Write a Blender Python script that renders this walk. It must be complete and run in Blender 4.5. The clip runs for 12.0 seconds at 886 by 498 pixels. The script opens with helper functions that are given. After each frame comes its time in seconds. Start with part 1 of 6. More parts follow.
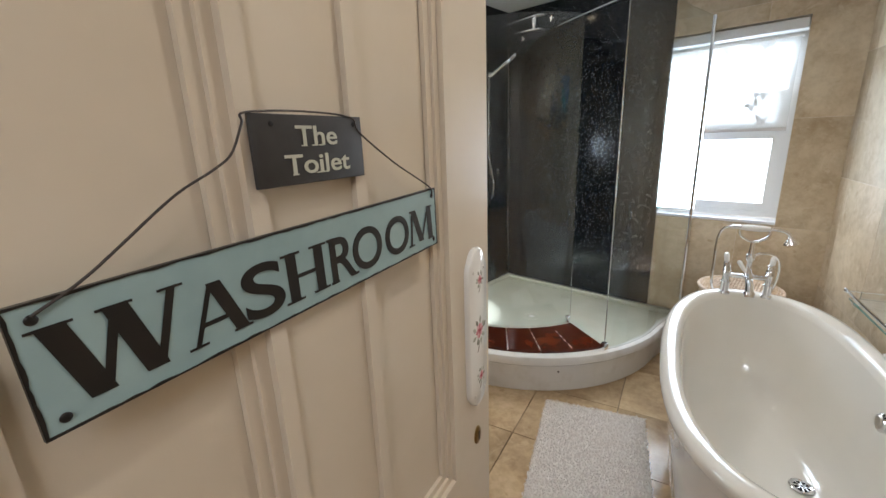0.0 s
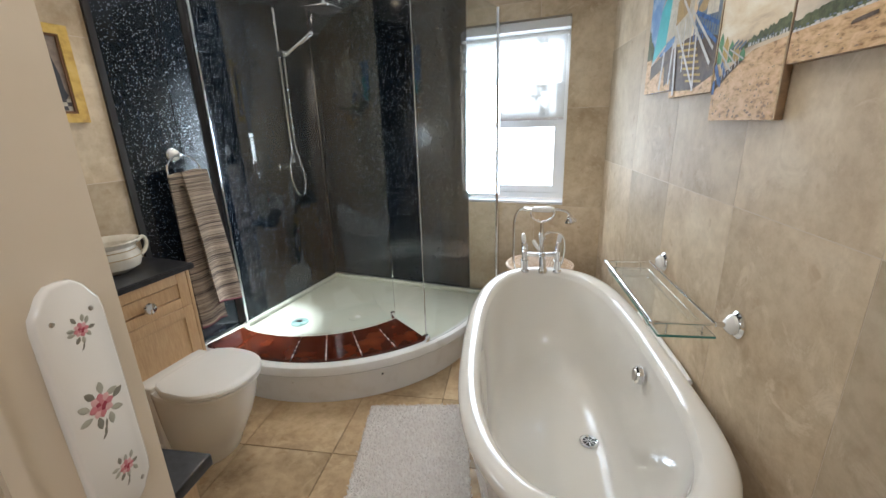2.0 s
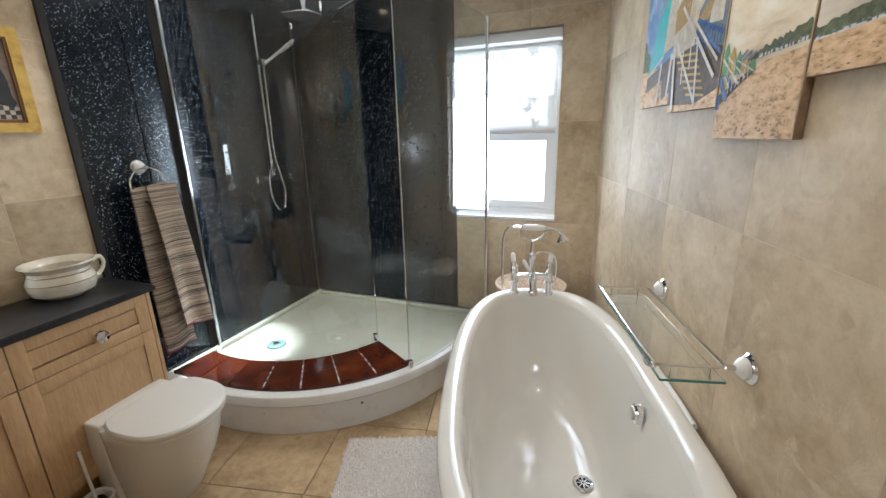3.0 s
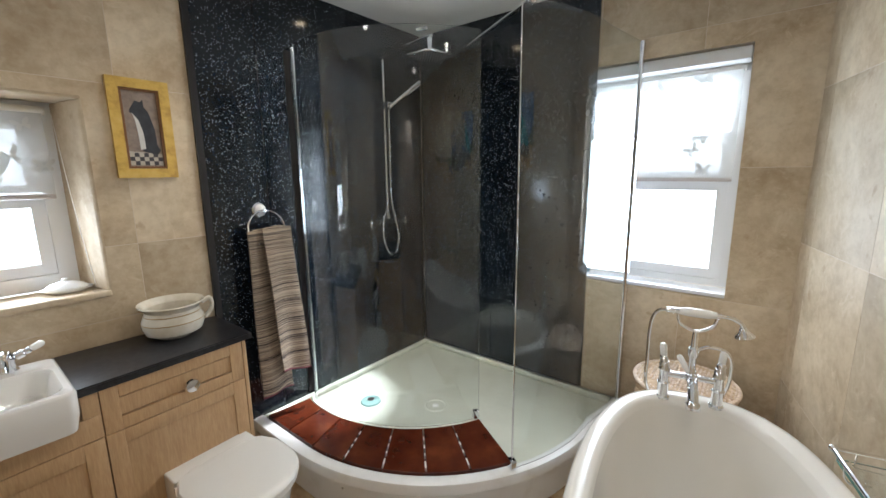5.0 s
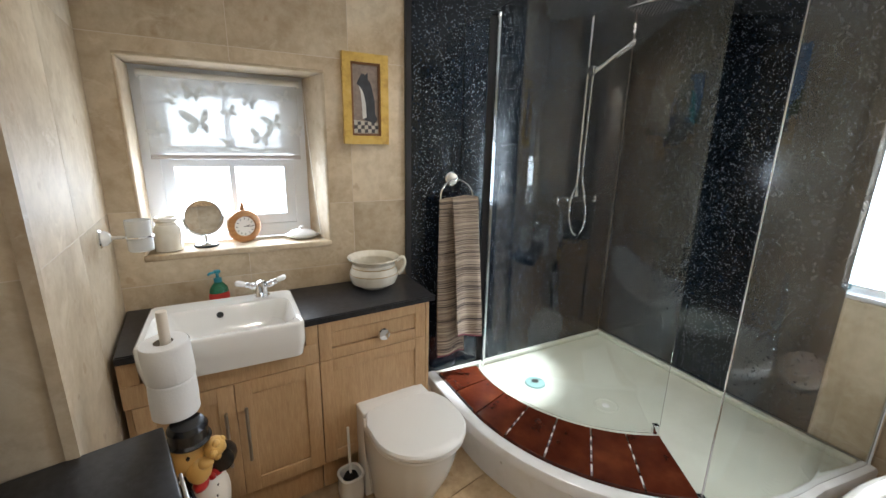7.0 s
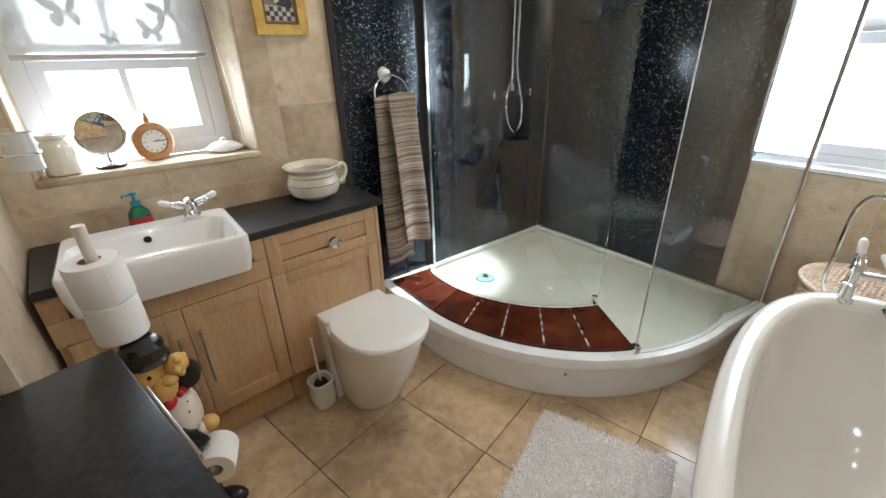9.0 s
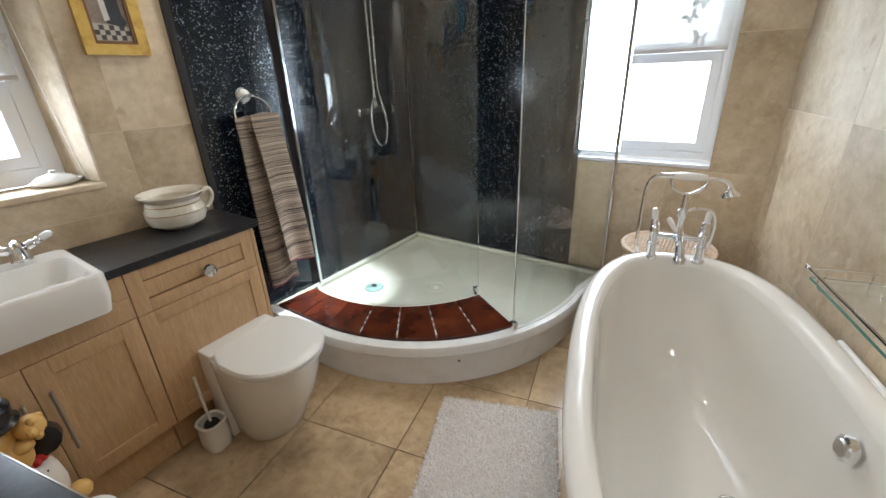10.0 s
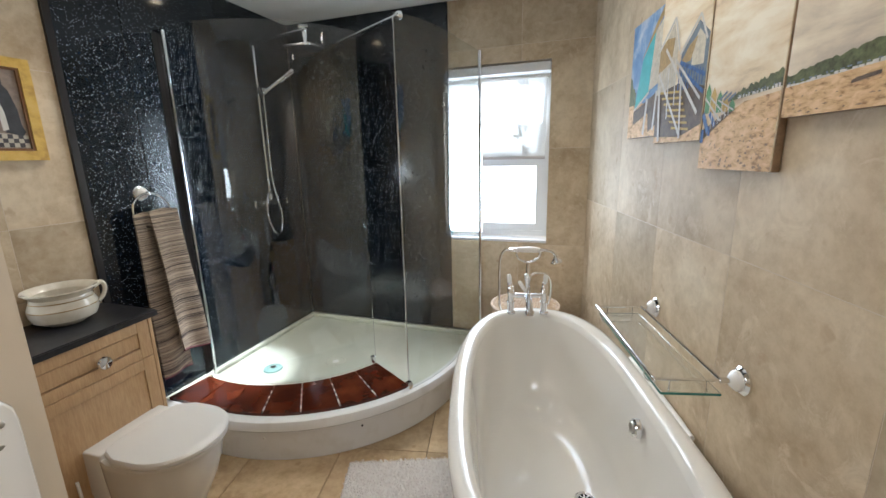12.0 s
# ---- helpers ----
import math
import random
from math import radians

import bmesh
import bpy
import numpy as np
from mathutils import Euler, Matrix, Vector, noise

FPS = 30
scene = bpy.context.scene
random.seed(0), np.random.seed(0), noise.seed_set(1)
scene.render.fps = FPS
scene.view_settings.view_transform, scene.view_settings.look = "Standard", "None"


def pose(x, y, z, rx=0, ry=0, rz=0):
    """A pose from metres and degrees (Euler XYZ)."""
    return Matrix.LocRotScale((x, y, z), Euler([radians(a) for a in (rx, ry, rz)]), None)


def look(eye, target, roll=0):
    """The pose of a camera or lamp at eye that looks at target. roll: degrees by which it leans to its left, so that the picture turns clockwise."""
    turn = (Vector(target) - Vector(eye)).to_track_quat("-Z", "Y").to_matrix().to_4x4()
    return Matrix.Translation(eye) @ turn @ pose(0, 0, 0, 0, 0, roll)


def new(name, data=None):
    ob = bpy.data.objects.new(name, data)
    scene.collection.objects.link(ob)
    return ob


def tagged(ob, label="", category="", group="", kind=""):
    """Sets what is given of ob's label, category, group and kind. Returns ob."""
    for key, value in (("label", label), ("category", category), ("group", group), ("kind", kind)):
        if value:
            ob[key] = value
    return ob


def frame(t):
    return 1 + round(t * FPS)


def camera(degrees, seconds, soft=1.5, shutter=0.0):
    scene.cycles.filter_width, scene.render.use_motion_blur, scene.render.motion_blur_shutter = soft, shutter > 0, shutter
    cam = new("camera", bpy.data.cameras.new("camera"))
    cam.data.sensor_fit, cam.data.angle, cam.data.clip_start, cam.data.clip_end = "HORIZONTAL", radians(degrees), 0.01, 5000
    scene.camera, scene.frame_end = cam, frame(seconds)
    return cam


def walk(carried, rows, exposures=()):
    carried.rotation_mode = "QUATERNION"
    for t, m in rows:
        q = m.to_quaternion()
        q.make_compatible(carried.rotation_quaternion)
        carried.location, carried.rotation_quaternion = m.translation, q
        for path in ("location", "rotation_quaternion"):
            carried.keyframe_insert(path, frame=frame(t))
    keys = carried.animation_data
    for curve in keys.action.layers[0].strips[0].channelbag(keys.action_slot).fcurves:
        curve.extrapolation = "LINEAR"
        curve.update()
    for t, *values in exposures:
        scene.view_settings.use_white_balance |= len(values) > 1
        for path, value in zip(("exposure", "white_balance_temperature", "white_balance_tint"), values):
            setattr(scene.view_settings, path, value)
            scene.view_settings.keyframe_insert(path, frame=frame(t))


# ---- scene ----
cam = camera(94.8, 12.0)
PATH = [
    (0, (2.023, 0.262, 1.457), (0.709, 1.676, 0.936), -2.1),
    (0.5, (2.04, 0.331, 1.443), (0.882, 1.865, 0.891), -2.3),
    (1, (2.063, 0.412, 1.431), (1.083, 2.056, 0.854), -2.4),
    (1.5, (2.101, 0.493, 1.424), (1.262, 2.211, 0.837), -2.2),
    (2, (2.135, 0.567, 1.421), (1.409, 2.338, 0.841), -1.9),
    (2.5, (2.142, 0.626, 1.423), (1.464, 2.422, 0.862), -1.5),
    (4.5, (2.007, 1.015, 1.474), (0.966, 2.671, 1.057), -1.0),
    (5, (1.992, 1.061, 1.486), (0.759, 2.592, 1.122), -0.6),
    (5.5, (1.971, 1.083, 1.508), (0.553, 2.449, 1.156), 0.2),
    (6, (1.923, 1.065, 1.496), (0.353, 2.25, 1.138), 1.0),
    (6.5, (1.899, 1.071, 1.5), (0.213, 2.063, 1.082), 1.6),
    (6.7, (1.884, 1.063, 1.496), (0.171, 1.993, 1.047), 1.8),
    (8.5, (1.826, 1.029, 1.412), (0.242, 1.948, 0.608), -0.5),
    (9, (1.843, 0.996, 1.378), (0.401, 2.095, 0.534), -1.6),
    (9.5, (1.873, 0.963, 1.375), (0.624, 2.278, 0.531), -2.0),
    (10, (1.922, 0.92, 1.374), (0.865, 2.426, 0.588), -2.2),
    (10.5, (1.971, 0.849, 1.395), (1.084, 2.506, 0.711), -2.2),
    (11, (1.987, 0.758, 1.427), (1.239, 2.522, 0.852), -1.7),
    (11.5, (2.009, 0.696, 1.458), (1.348, 2.521, 0.976), -1.3),
    (12, (2.079, 0.635, 1.457), (1.443, 2.48, 1.019), -1.3),
]
EXPO = -0.33
walk(cam, [(t, look(eye, target, roll)) for t, eye, target, roll in PATH],
     [(0, EXPO, 6000, 10), (6.5, EXPO + 0.02, 6000, 10), (8.5, EXPO + 0.15, 6000, 10), (9.5, EXPO + 0.02, 6000, 10), (12, EXPO, 6000, 10)])

# ---- world, daylight and lamps ----
world = bpy.data.worlds.new("world")
scene.world = world
world.use_nodes = True
wn = world.node_tree
sky = wn.nodes.new("ShaderNodeTexSky")
sky.sky_type, sky.sun_disc = "NISHITA", False
sky.sun_elevation, sky.sun_rotation = radians(40), radians(-70)
wn.nodes["Background"].inputs[1].default_value = 0.12
wn.links.new(sky.outputs[0], wn.nodes["Background"].inputs[0])


def lamp(name, kind, energy, colour, m, **more):
    data = bpy.data.lights.new(name, kind)
    data.energy, data.color = energy, colour
    if kind == "AREA":
        data.shape, data.size, data.size_y = "RECTANGLE", more["size"][0], more["size"][1]
    if kind == "SPOT":
        data.spot_size, data.spot_blend, data.shadow_soft_size = radians(more["cone"]), 0.6, 0.03
    ob = new(name, data)
    ob.matrix_basis = m
    return ob


sun = lamp("sun", "SUN", 2.0, (1, 0.95, 0.88), look((0, 0, 0), (0.72, 0.26, -0.64)))
sun.data.angle = radians(0.5)
DAY = (0.82, 0.91, 1.0)
lamp("daylight_north", "AREA", 20, DAY, look((1.50, 3.405, 1.42), (1.50, 0, 1.7)), size=(0.62, 0.95))
lamp("daylight_west", "AREA", 8.5, DAY, look((-0.150, 1.08, 1.25), (3, 1.08, 1.6)), size=(0.50, 0.36))
WARM = (1.0, 0.90, 0.77)
# lamps at x 0.66 and 2.06 are added as fill, not known fixtures
SPOTS = [(0.40, 2.63), (0.66, 1.48), (2.02, 2.05), (2.06, 0.98)]
for sx, sy in SPOTS:
    if sx < 0.5:                              # the shower lamp has an added narrow beam at the screen's corner with the wall
        lamp("spot_lamp", "SPOT", 430, (0.95, 0.98, 1.0), look((sx, sy, 2.375), (0.10, 2.31, 0.2)), cone=24)
        lamp("spot_lamp", "SPOT", 36, WARM, look((sx, sy, 2.37), (sx + 0.10, sy - 0.35, 0)), cone=130)
    else:
        lamp("spot_lamp", "SPOT", {0.66: 6, 2.02: 13, 2.06: 20}[sx], WARM, look((sx, sy, 2.375), (sx, sy + 0.001, 0)), cone=160)
# unseen fill added in the hall to brighten the door's face
lamp("hall_lamp", "AREA", 17, (1, 1, 1), look((2.70, -0.70, 2.30), (2.50, -0.50, 0)), size=(0.5, 0.5))


# ---- materials ----
def material(name, colour, rough=0.5, metal=0.0, **k):
    m = bpy.data.materials.new(name)
    m.use_nodes = True
    b = m.node_tree.nodes["Principled BSDF"]
    b.inputs["Base Color"].default_value = (*colour, 1)
    b.inputs["Roughness"].default_value = rough
    b.inputs["Metallic"].default_value = metal
    for key, value in k.items():
        b.inputs[key.replace("_", " ").title().replace("Ior", "IOR")].default_value = value
    return m


def nodes(m):
    t = m.node_tree
    return t, t.nodes["Principled BSDF"], (lambda kind: t.nodes.new("ShaderNode" + kind)), t.links.new


def noise_node(m, scale, detail=4.0, rough=0.55, stretch=None, seed=False, distortion=0.0):
    t, b, add, link = nodes(m)
    n, tc = add("TexNoise"), add("TexCoord")
    n.inputs["Scale"].default_value, n.inputs["Detail"].default_value = scale, detail
    n.inputs["Roughness"].default_value, n.inputs["Distortion"].default_value = rough, distortion
    vec = tc.outputs["Object"]
    if stretch:
        mp = add("Mapping")
        mp.inputs["Scale"].default_value = stretch
        link(vec, mp.inputs[0])
        vec = mp.outputs[0]
    if seed:
        oi, va = add("ObjectInfo"), add("VectorMath")
        mul = add("VectorMath")
        mul.operation = "SCALE"
        mul.inputs[0].default_value = (37.0, 71.0, 53.0)
        link(oi.outputs["Random"], mul.inputs["Scale"])
        link(vec, va.inputs[0])
        link(mul.outputs[0], va.inputs[1])
        vec = va.outputs[0]
    link(vec, n.inputs["Vector"])
    return n.outputs["Fac"]


def ramp(m, fac, stops):
    t, b, add, link = nodes(m)
    r = add("ValToRGB")
    e = r.color_ramp.elements
    while len(e) < len(stops):
        e.new(0.5)
    for el, (p, c) in zip(e, stops):
        el.position, el.color = p, (*c, 1) if len(c) == 3 else c
    link(fac, r.inputs[0])
    return r.outputs[0]


def mix(m, a, b_, fac, mode="MIX"):
    t, b, add, link = nodes(m)
    x = add("Mix")
    x.data_type, x.blend_type = "RGBA", mode
    for socket, value in ((x.inputs[0], fac), (x.inputs[6], a), (x.inputs[7], b_)):
        if isinstance(value, (int, float)):
            socket.default_value = value
        elif isinstance(value, tuple):
            socket.default_value = (*value, 1)
        else:
            link(value, socket)
    return x.outputs[2]


def bump(m, fac, strength=0.2, distance=0.002):
    t, b, add, link = nodes(m)
    n = add("Bump")
    n.inputs["Strength"].default_value, n.inputs["Distance"].default_value = strength, distance
    link(fac, n.inputs["Height"])
    link(n.outputs[0], b.inputs["Normal"])


def to_base(m, colour):
    t, b, add, link = nodes(m)
    link(colour, b.inputs["Base Color"])


def to_rough(m, fac, low, high):
    t, b, add, link = nodes(m)
    r = add("MapRange")
    r.inputs["To Min"].default_value, r.inputs["To Max"].default_value = low, high
    link(fac, r.inputs[0])
    link(r.outputs[0], b.inputs["Roughness"])


def stone(name, dark, mid, light, rough, scale=3.0, pits=0.55):
    m = material(name, mid, rough)
    cloud = noise_node(m, scale, 6, 0.6, seed=True, distortion=0.6)
    fine = noise_node(m, scale * 9, 5, 0.65, seed=True)
    spots = noise_node(m, scale * 5, 3, 0.5, seed=True)
    c = ramp(m, cloud, [(0.32, dark), (0.52, mid), (0.68, light)])
    c = mix(m, c, ramp(m, fine, [(0.35, dark), (0.6, light)]), 0.27)
    pit = ramp(m, spots, [(pits, (0, 0, 0)), (pits + 0.07, (0.55, 0.55, 0.55))])
    c = mix(m, c, tuple(v * k for v, k in zip(mid, (0.70, 0.60, 0.52))), pit)
    chalk = noise_node(m, scale * 2.3, 7, 0.7, seed=True, distortion=1.5)
    c = mix(m, c, light, ramp(m, chalk, [(0.56, (0, 0, 0)), (0.66, (0.5, 0.5, 0.5))]))
    t, b, add, link = nodes(m)
    oi, hs, mr = add("ObjectInfo"), add("HueSaturation"), add("MapRange")
    mr.inputs["To Min"].default_value, mr.inputs["To Max"].default_value = 0.84, 1.10
    link(oi.outputs["Random"], mr.inputs[0])
    b.inputs["Specular IOR Level"].default_value = 0.26
    link(mr.outputs[0], hs.inputs["Value"])
    link(c, hs.inputs["Color"])
    to_base(m, hs.outputs[0])
    to_rough(m, fine, rough * 0.75, rough * 1.35)
    bump(m, fine, 0.10, 0.001)
    return m


TILE = stone("travertine_wall", (0.37, 0.275, 0.170), (0.545, 0.435, 0.295), (0.69, 0.59, 0.44), 0.54, 2.6, 0.655)
FLOOR = stone("travertine_floor", (0.29, 0.20, 0.115), (0.50, 0.365, 0.215), (0.64, 0.49, 0.31), 0.15, 2.8, 0.64)
GROUT = material("grout", (0.46, 0.38, 0.28), 0.9)
bump(GROUT, noise_node(GROUT, 300, 2), 0.3)
GROUT_F = material("floor_grout", (0.16, 0.115, 0.07), 0.9)
bump(GROUT_F, noise_node(GROUT_F, 300, 2), 0.3)
PLASTER = material("cream_plaster", (0.62, 0.53, 0.42), 0.75)
to_base(PLASTER, ramp(PLASTER, noise_node(PLASTER, 5, 5), [(0.3, (0.56, 0.47, 0.36)), (0.7, (0.66, 0.57, 0.46))]))
bump(PLASTER, noise_node(PLASTER, 90, 4), 0.15)
CEIL = material("ceiling_paint", (0.78, 0.77, 0.74), 0.85)
to_base(CEIL, ramp(CEIL, noise_node(CEIL, 3, 4), [(0.3, (0.74, 0.73, 0.70)), (0.7, (0.80, 0.79, 0.77))]))
bump(CEIL, noise_node(CEIL, 60, 3), 0.12)

PANEL = material("black_sparkle_panel", (0.008, 0.009, 0.011), 0.11, Specular_Ior_Level=0.45)


def sparkle(m, base, dense=0.55, scale=330, glint=(0.50, 0.55, 0.60)):
    t, b, add, link = nodes(m)
    tc, v = add("TexCoord"), add("TexVoronoi")
    v.inputs["Scale"].default_value = scale
    link(tc.outputs["Object"], v.inputs["Vector"])
    lt = add("MapRange")
    lt.inputs["From Min"].default_value, lt.inputs["From Max"].default_value = 0.20, 0.32
    lt.inputs["To Min"].default_value, lt.inputs["To Max"].default_value = 1, 0
    link(v.outputs["Distance"], lt.inputs[0])
    sep = add("SeparateColor")
    link(v.outputs["Color"], sep.inputs[0])
    pick = add("Math")
    pick.operation = "GREATER_THAN"
    pick.inputs[1].default_value = dense
    link(sep.outputs[0], pick.inputs[0])
    mul = add("Math")
    mul.operation = "MULTIPLY"
    link(lt.outputs[0], mul.inputs[0])
    link(pick.outputs[0], mul.inputs[1])
    grain = ramp(m, noise_node(m, 60, 5), [(0.35, tuple(c * 0.6 for c in base)), (0.7, tuple(c * 2.0 for c in base))])
    to_base(m, mix(m, grain, glint, mul.outputs[0]))


sparkle(PANEL, (0.004, 0.007, 0.012), 0.84, 228, (0.85, 0.90, 0.96))
to_rough(PANEL, noise_node(PANEL, 6, 4), 0.08, 0.15)
PANEL_TRIM = material("black_trim", (0.012, 0.010, 0.010), 0.35)
WORKTOP = material("black_worktop", (0.014, 0.014, 0.016), 0.33)
sparkle(WORKTOP, (0.013, 0.013, 0.015), 0.93, 520, (0.10, 0.10, 0.11))
to_rough(WORKTOP, noise_node(WORKTOP, 14, 4), 0.26, 0.42)

ACRYLIC = material("white_acrylic", (0.77, 0.745, 0.69), 0.06, Coat_Weight=0.4, Coat_Roughness=0.03)
to_rough(ACRYLIC, noise_node(ACRYLIC, 7, 4), 0.04, 0.10)
TRAYM = material("cream_tray", (0.70, 0.70, 0.60), 0.16)
to_base(TRAYM, ramp(TRAYM, noise_node(TRAYM, 5, 5), [(0.3, (0.58, 0.59, 0.49)), (0.7, (0.66, 0.67, 0.57))]))
to_rough(TRAYM, noise_node(TRAYM, 30, 4), 0.12, 0.28)
SKIRT = material("white_tray_skirt", (0.76, 0.75, 0.73), 0.16)
to_base(SKIRT, ramp(SKIRT, noise_node(SKIRT, 9, 6), [(0.28, (0.68, 0.66, 0.62)), (0.5, (0.77, 0.76, 0.74))]))
CERAMIC = material("white_ceramic", (0.80, 0.79, 0.76), 0.07, Coat_Weight=0.5)
to_rough(CERAMIC, noise_node(CERAMIC, 12, 3), 0.05, 0.11)
CREAMPOT = material("cream_ironstone", (0.70, 0.66, 0.56), 0.12, Coat_Weight=0.4)
to_base(CREAMPOT, ramp(CREAMPOT, noise_node(CREAMPOT, 22, 5), [(0.3, (0.62, 0.57, 0.46)), (0.65, (0.73, 0.69, 0.60))]))
GOLDLINE = material("gilt_line", (0.35, 0.24, 0.10), 0.35, 0.4)
PLASTIC = material("white_plastic", (0.78, 0.77, 0.74), 0.3)
CHROME = material("chrome", (0.82, 0.83, 0.85), 0.07, 1.0)
to_rough(CHROME, noise_node(CHROME, 25, 3), 0.04, 0.13)
STEEL = material("satin_steel", (0.55, 0.53, 0.50), 0.32, 1.0)
BRASS = material("aged_brass", (0.24, 0.15, 0.055), 0.38, 1.0)
BLACK = material("black_rubber", (0.012, 0.012, 0.012), 0.5)
DARKHOLE = material("dark_hole", (0.01, 0.01, 0.01), 0.8)
PAINT = material("cream_gloss_paint", (0.66, 0.585, 0.47), 0.24)
to_base(PAINT, ramp(PAINT, noise_node(PAINT, 4, 6), [(0.3, (0.63, 0.55, 0.435)), (0.7, (0.69, 0.61, 0.50))]))
to_rough(PAINT, noise_node(PAINT, 18, 4, stretch=(3, 3, 0.4)), 0.20, 0.27)
bump(PAINT, noise_node(PAINT, 60, 4, stretch=(4, 4, 0.3)), 0.05, 0.001)
UPVC = material("white_upvc", (0.78, 0.79, 0.80), 0.28)

BEECH = material("beech_veneer", (0.50, 0.33, 0.175), 0.42)
grain = noise_node(BEECH, 14, 6, 0.6, stretch=(6, 6, 0.55), seed=True, distortion=0.4)
to_base(BEECH, mix(BEECH, ramp(BEECH, grain, [(0.3, (0.46, 0.29, 0.145)), (0.7, (0.58, 0.385, 0.205))]),
                   ramp(BEECH, noise_node(BEECH, 220, 2, stretch=(1, 1, 0.12)), [(0.4, (0.43, 0.265, 0.135)), (0.6, (0.58, 0.40, 0.225))]), 0.3))
bump(BEECH, grain, 0.06, 0.001)
TEAK = material("red_hardwood", (0.10, 0.028, 0.013), 0.28)
grain = noise_node(TEAK, 9, 6, 0.5, seed=True)
to_base(TEAK, ramp(TEAK, grain, [(0.28, (0.050, 0.009, 0.004)), (0.55, (0.085, 0.018, 0.007)), (0.75, (0.135, 0.034, 0.013))]))
to_rough(TEAK, grain, 0.06, 0.20)
bump(TEAK, grain, 0.06, 0.001)
GILT = material("gold_painted_wood", (0.62, 0.40, 0.085), 0.42)
to_base(GILT, ramp(GILT, noise_node(GILT, 26, 5), [(0.25, (0.42, 0.24, 0.05)), (0.5, (0.64, 0.42, 0.09)), (0.75, (0.70, 0.50, 0.15))]))
bump(GILT, noise_node(GILT, 70, 4), 0.2, 0.001)
BROWNWOOD = material("brown_moulding", (0.20, 0.09, 0.03), 0.45)
CLOCKWOOD = material("turned_clock_wood", (0.42, 0.20, 0.075), 0.35)
to_base(CLOCKWOOD, ramp(CLOCKWOOD, noise_node(CLOCKWOOD, 12, 5, stretch=(1, 1, 7)), [(0.3, (0.32, 0.14, 0.05)), (0.7, (0.50, 0.26, 0.10))]))
RATTAN = material("woven_rattan", (0.48, 0.33, 0.19), 0.7)
to_base(RATTAN, ramp(RATTAN, noise_node(RATTAN, 45, 4, seed=True), [(0.3, (0.34, 0.21, 0.11)), (0.7, (0.62, 0.47, 0.31))]))
LIDM = material("pale_woven_cane", (0.60, 0.47, 0.36), 0.65)
to_base(LIDM, ramp(LIDM, noise_node(LIDM, 60, 4), [(0.3, (0.46, 0.33, 0.23)), (0.6, (0.70, 0.57, 0.45))]))
RUGM = material("cotton_pile", (0.70, 0.665, 0.655), 0.95)
to_base(RUGM, ramp(RUGM, noise_node(RUGM, 40, 4), [(0.3, (0.86, 0.81, 0.77)), (0.65, (0.95, 0.92, 0.88))]))
PAPER = material("toilet_tissue", (0.80, 0.79, 0.77), 0.95)
bump(PAPER, noise_node(PAPER, 160, 3), 0.3, 0.002)
CARD = material("grey_card", (0.30, 0.26, 0.21), 0.9)


def glass_material(name, tint, rough=0.0, haze=0.0):
    m = bpy.data.materials.new(name)
    m.use_nodes = True
    t = m.node_tree
    t.nodes.remove(t.nodes["Principled BSDF"])
    g = t.nodes.new("ShaderNodeBsdfGlass")
    g.inputs["Color"].default_value, g.inputs["IOR"].default_value, g.inputs["Roughness"].default_value = (*tint, 1), 1.52, rough
    t.links.new(g.outputs[0], t.nodes["Material Output"].inputs[0])
    if haze:
        n, r, d, x = (t.nodes.new("ShaderNode" + k) for k in ("TexNoise", "MapRange", "BsdfDiffuse", "MixShader"))
        n.inputs["Scale"].default_value, n.inputs["Detail"].default_value = 5.0, 6.0
        r.inputs["From Min"].default_value, r.inputs["From Max"].default_value = 0.3, 0.75
        r.inputs["To Min"].default_value, r.inputs["To Max"].default_value = haze * 0.5, haze * 1.6
        d.inputs[0].default_value = (0.75, 0.78, 0.78, 1)
        t.links.new(n.outputs["Fac"], r.inputs[0])
        t.links.new(r.outputs[0], x.inputs[0])
        t.links.new(g.outputs[0], x.inputs[1])
        t.links.new(d.outputs[0], x.inputs[2])
        t.links.new(x.outputs[0], t.nodes["Material Output"].inputs[0])
    return m


GLASS = glass_material("clear_glass", (0.97, 0.985, 0.98))
# pale film for limescale, raised to stand in for glare on the glass
SHOWERGLASS = glass_material("limescale_and_glare_glass", (0.97, 0.985, 0.98), haze=0.004)
GLASS_EDGE = material("green_glass_edge", (0.12, 0.42, 0.36), 0.1, Transmission_Weight=0.5)
FROST = glass_material("window_pane", (0.98, 0.99, 1.0))
SMOKE = material("frosted_tumbler", (0.74, 0.74, 0.71), 0.22, Transmission_Weight=0.25)
GREENSOAP = material("green_soap", (0.03, 0.26, 0.13), 0.08, Transmission_Weight=0.55)
TEAL = material("teal_plastic", (0.01, 0.16, 0.20), 0.3)
REDLABEL = material("red_label", (0.50, 0.04, 0.03), 0.4)
BLUEBOTTLE = material("blue_bottle", (0.05, 0.35, 0.45), 0.15, Transmission_Weight=0.4)

BLIND = bpy.data.materials.new("blind_fabric")
BLIND.use_nodes = True
t_, b_, add_, link_ = nodes(BLIND)
b_.inputs["Base Color"].default_value, b_.inputs["Roughness"].default_value = (0.80, 0.80, 0.79, 1), 0.9
tr_, mx_ = add_("BsdfTranslucent"), add_("MixShader")
tr_.inputs[0].default_value = (0.88, 0.88, 0.86, 1)
tp_, mx2_ = add_("BsdfTransparent"), add_("MixShader")
mx_.inputs[0].default_value, mx2_.inputs[0].default_value = 0.42, 0.32
link_(b_.outputs[0], mx_.inputs[1])
link_(tr_.outputs[0], mx_.inputs[2])
link_(mx_.outputs[0], mx2_.inputs[1])
link_(tp_.outputs[0], mx2_.inputs[2])
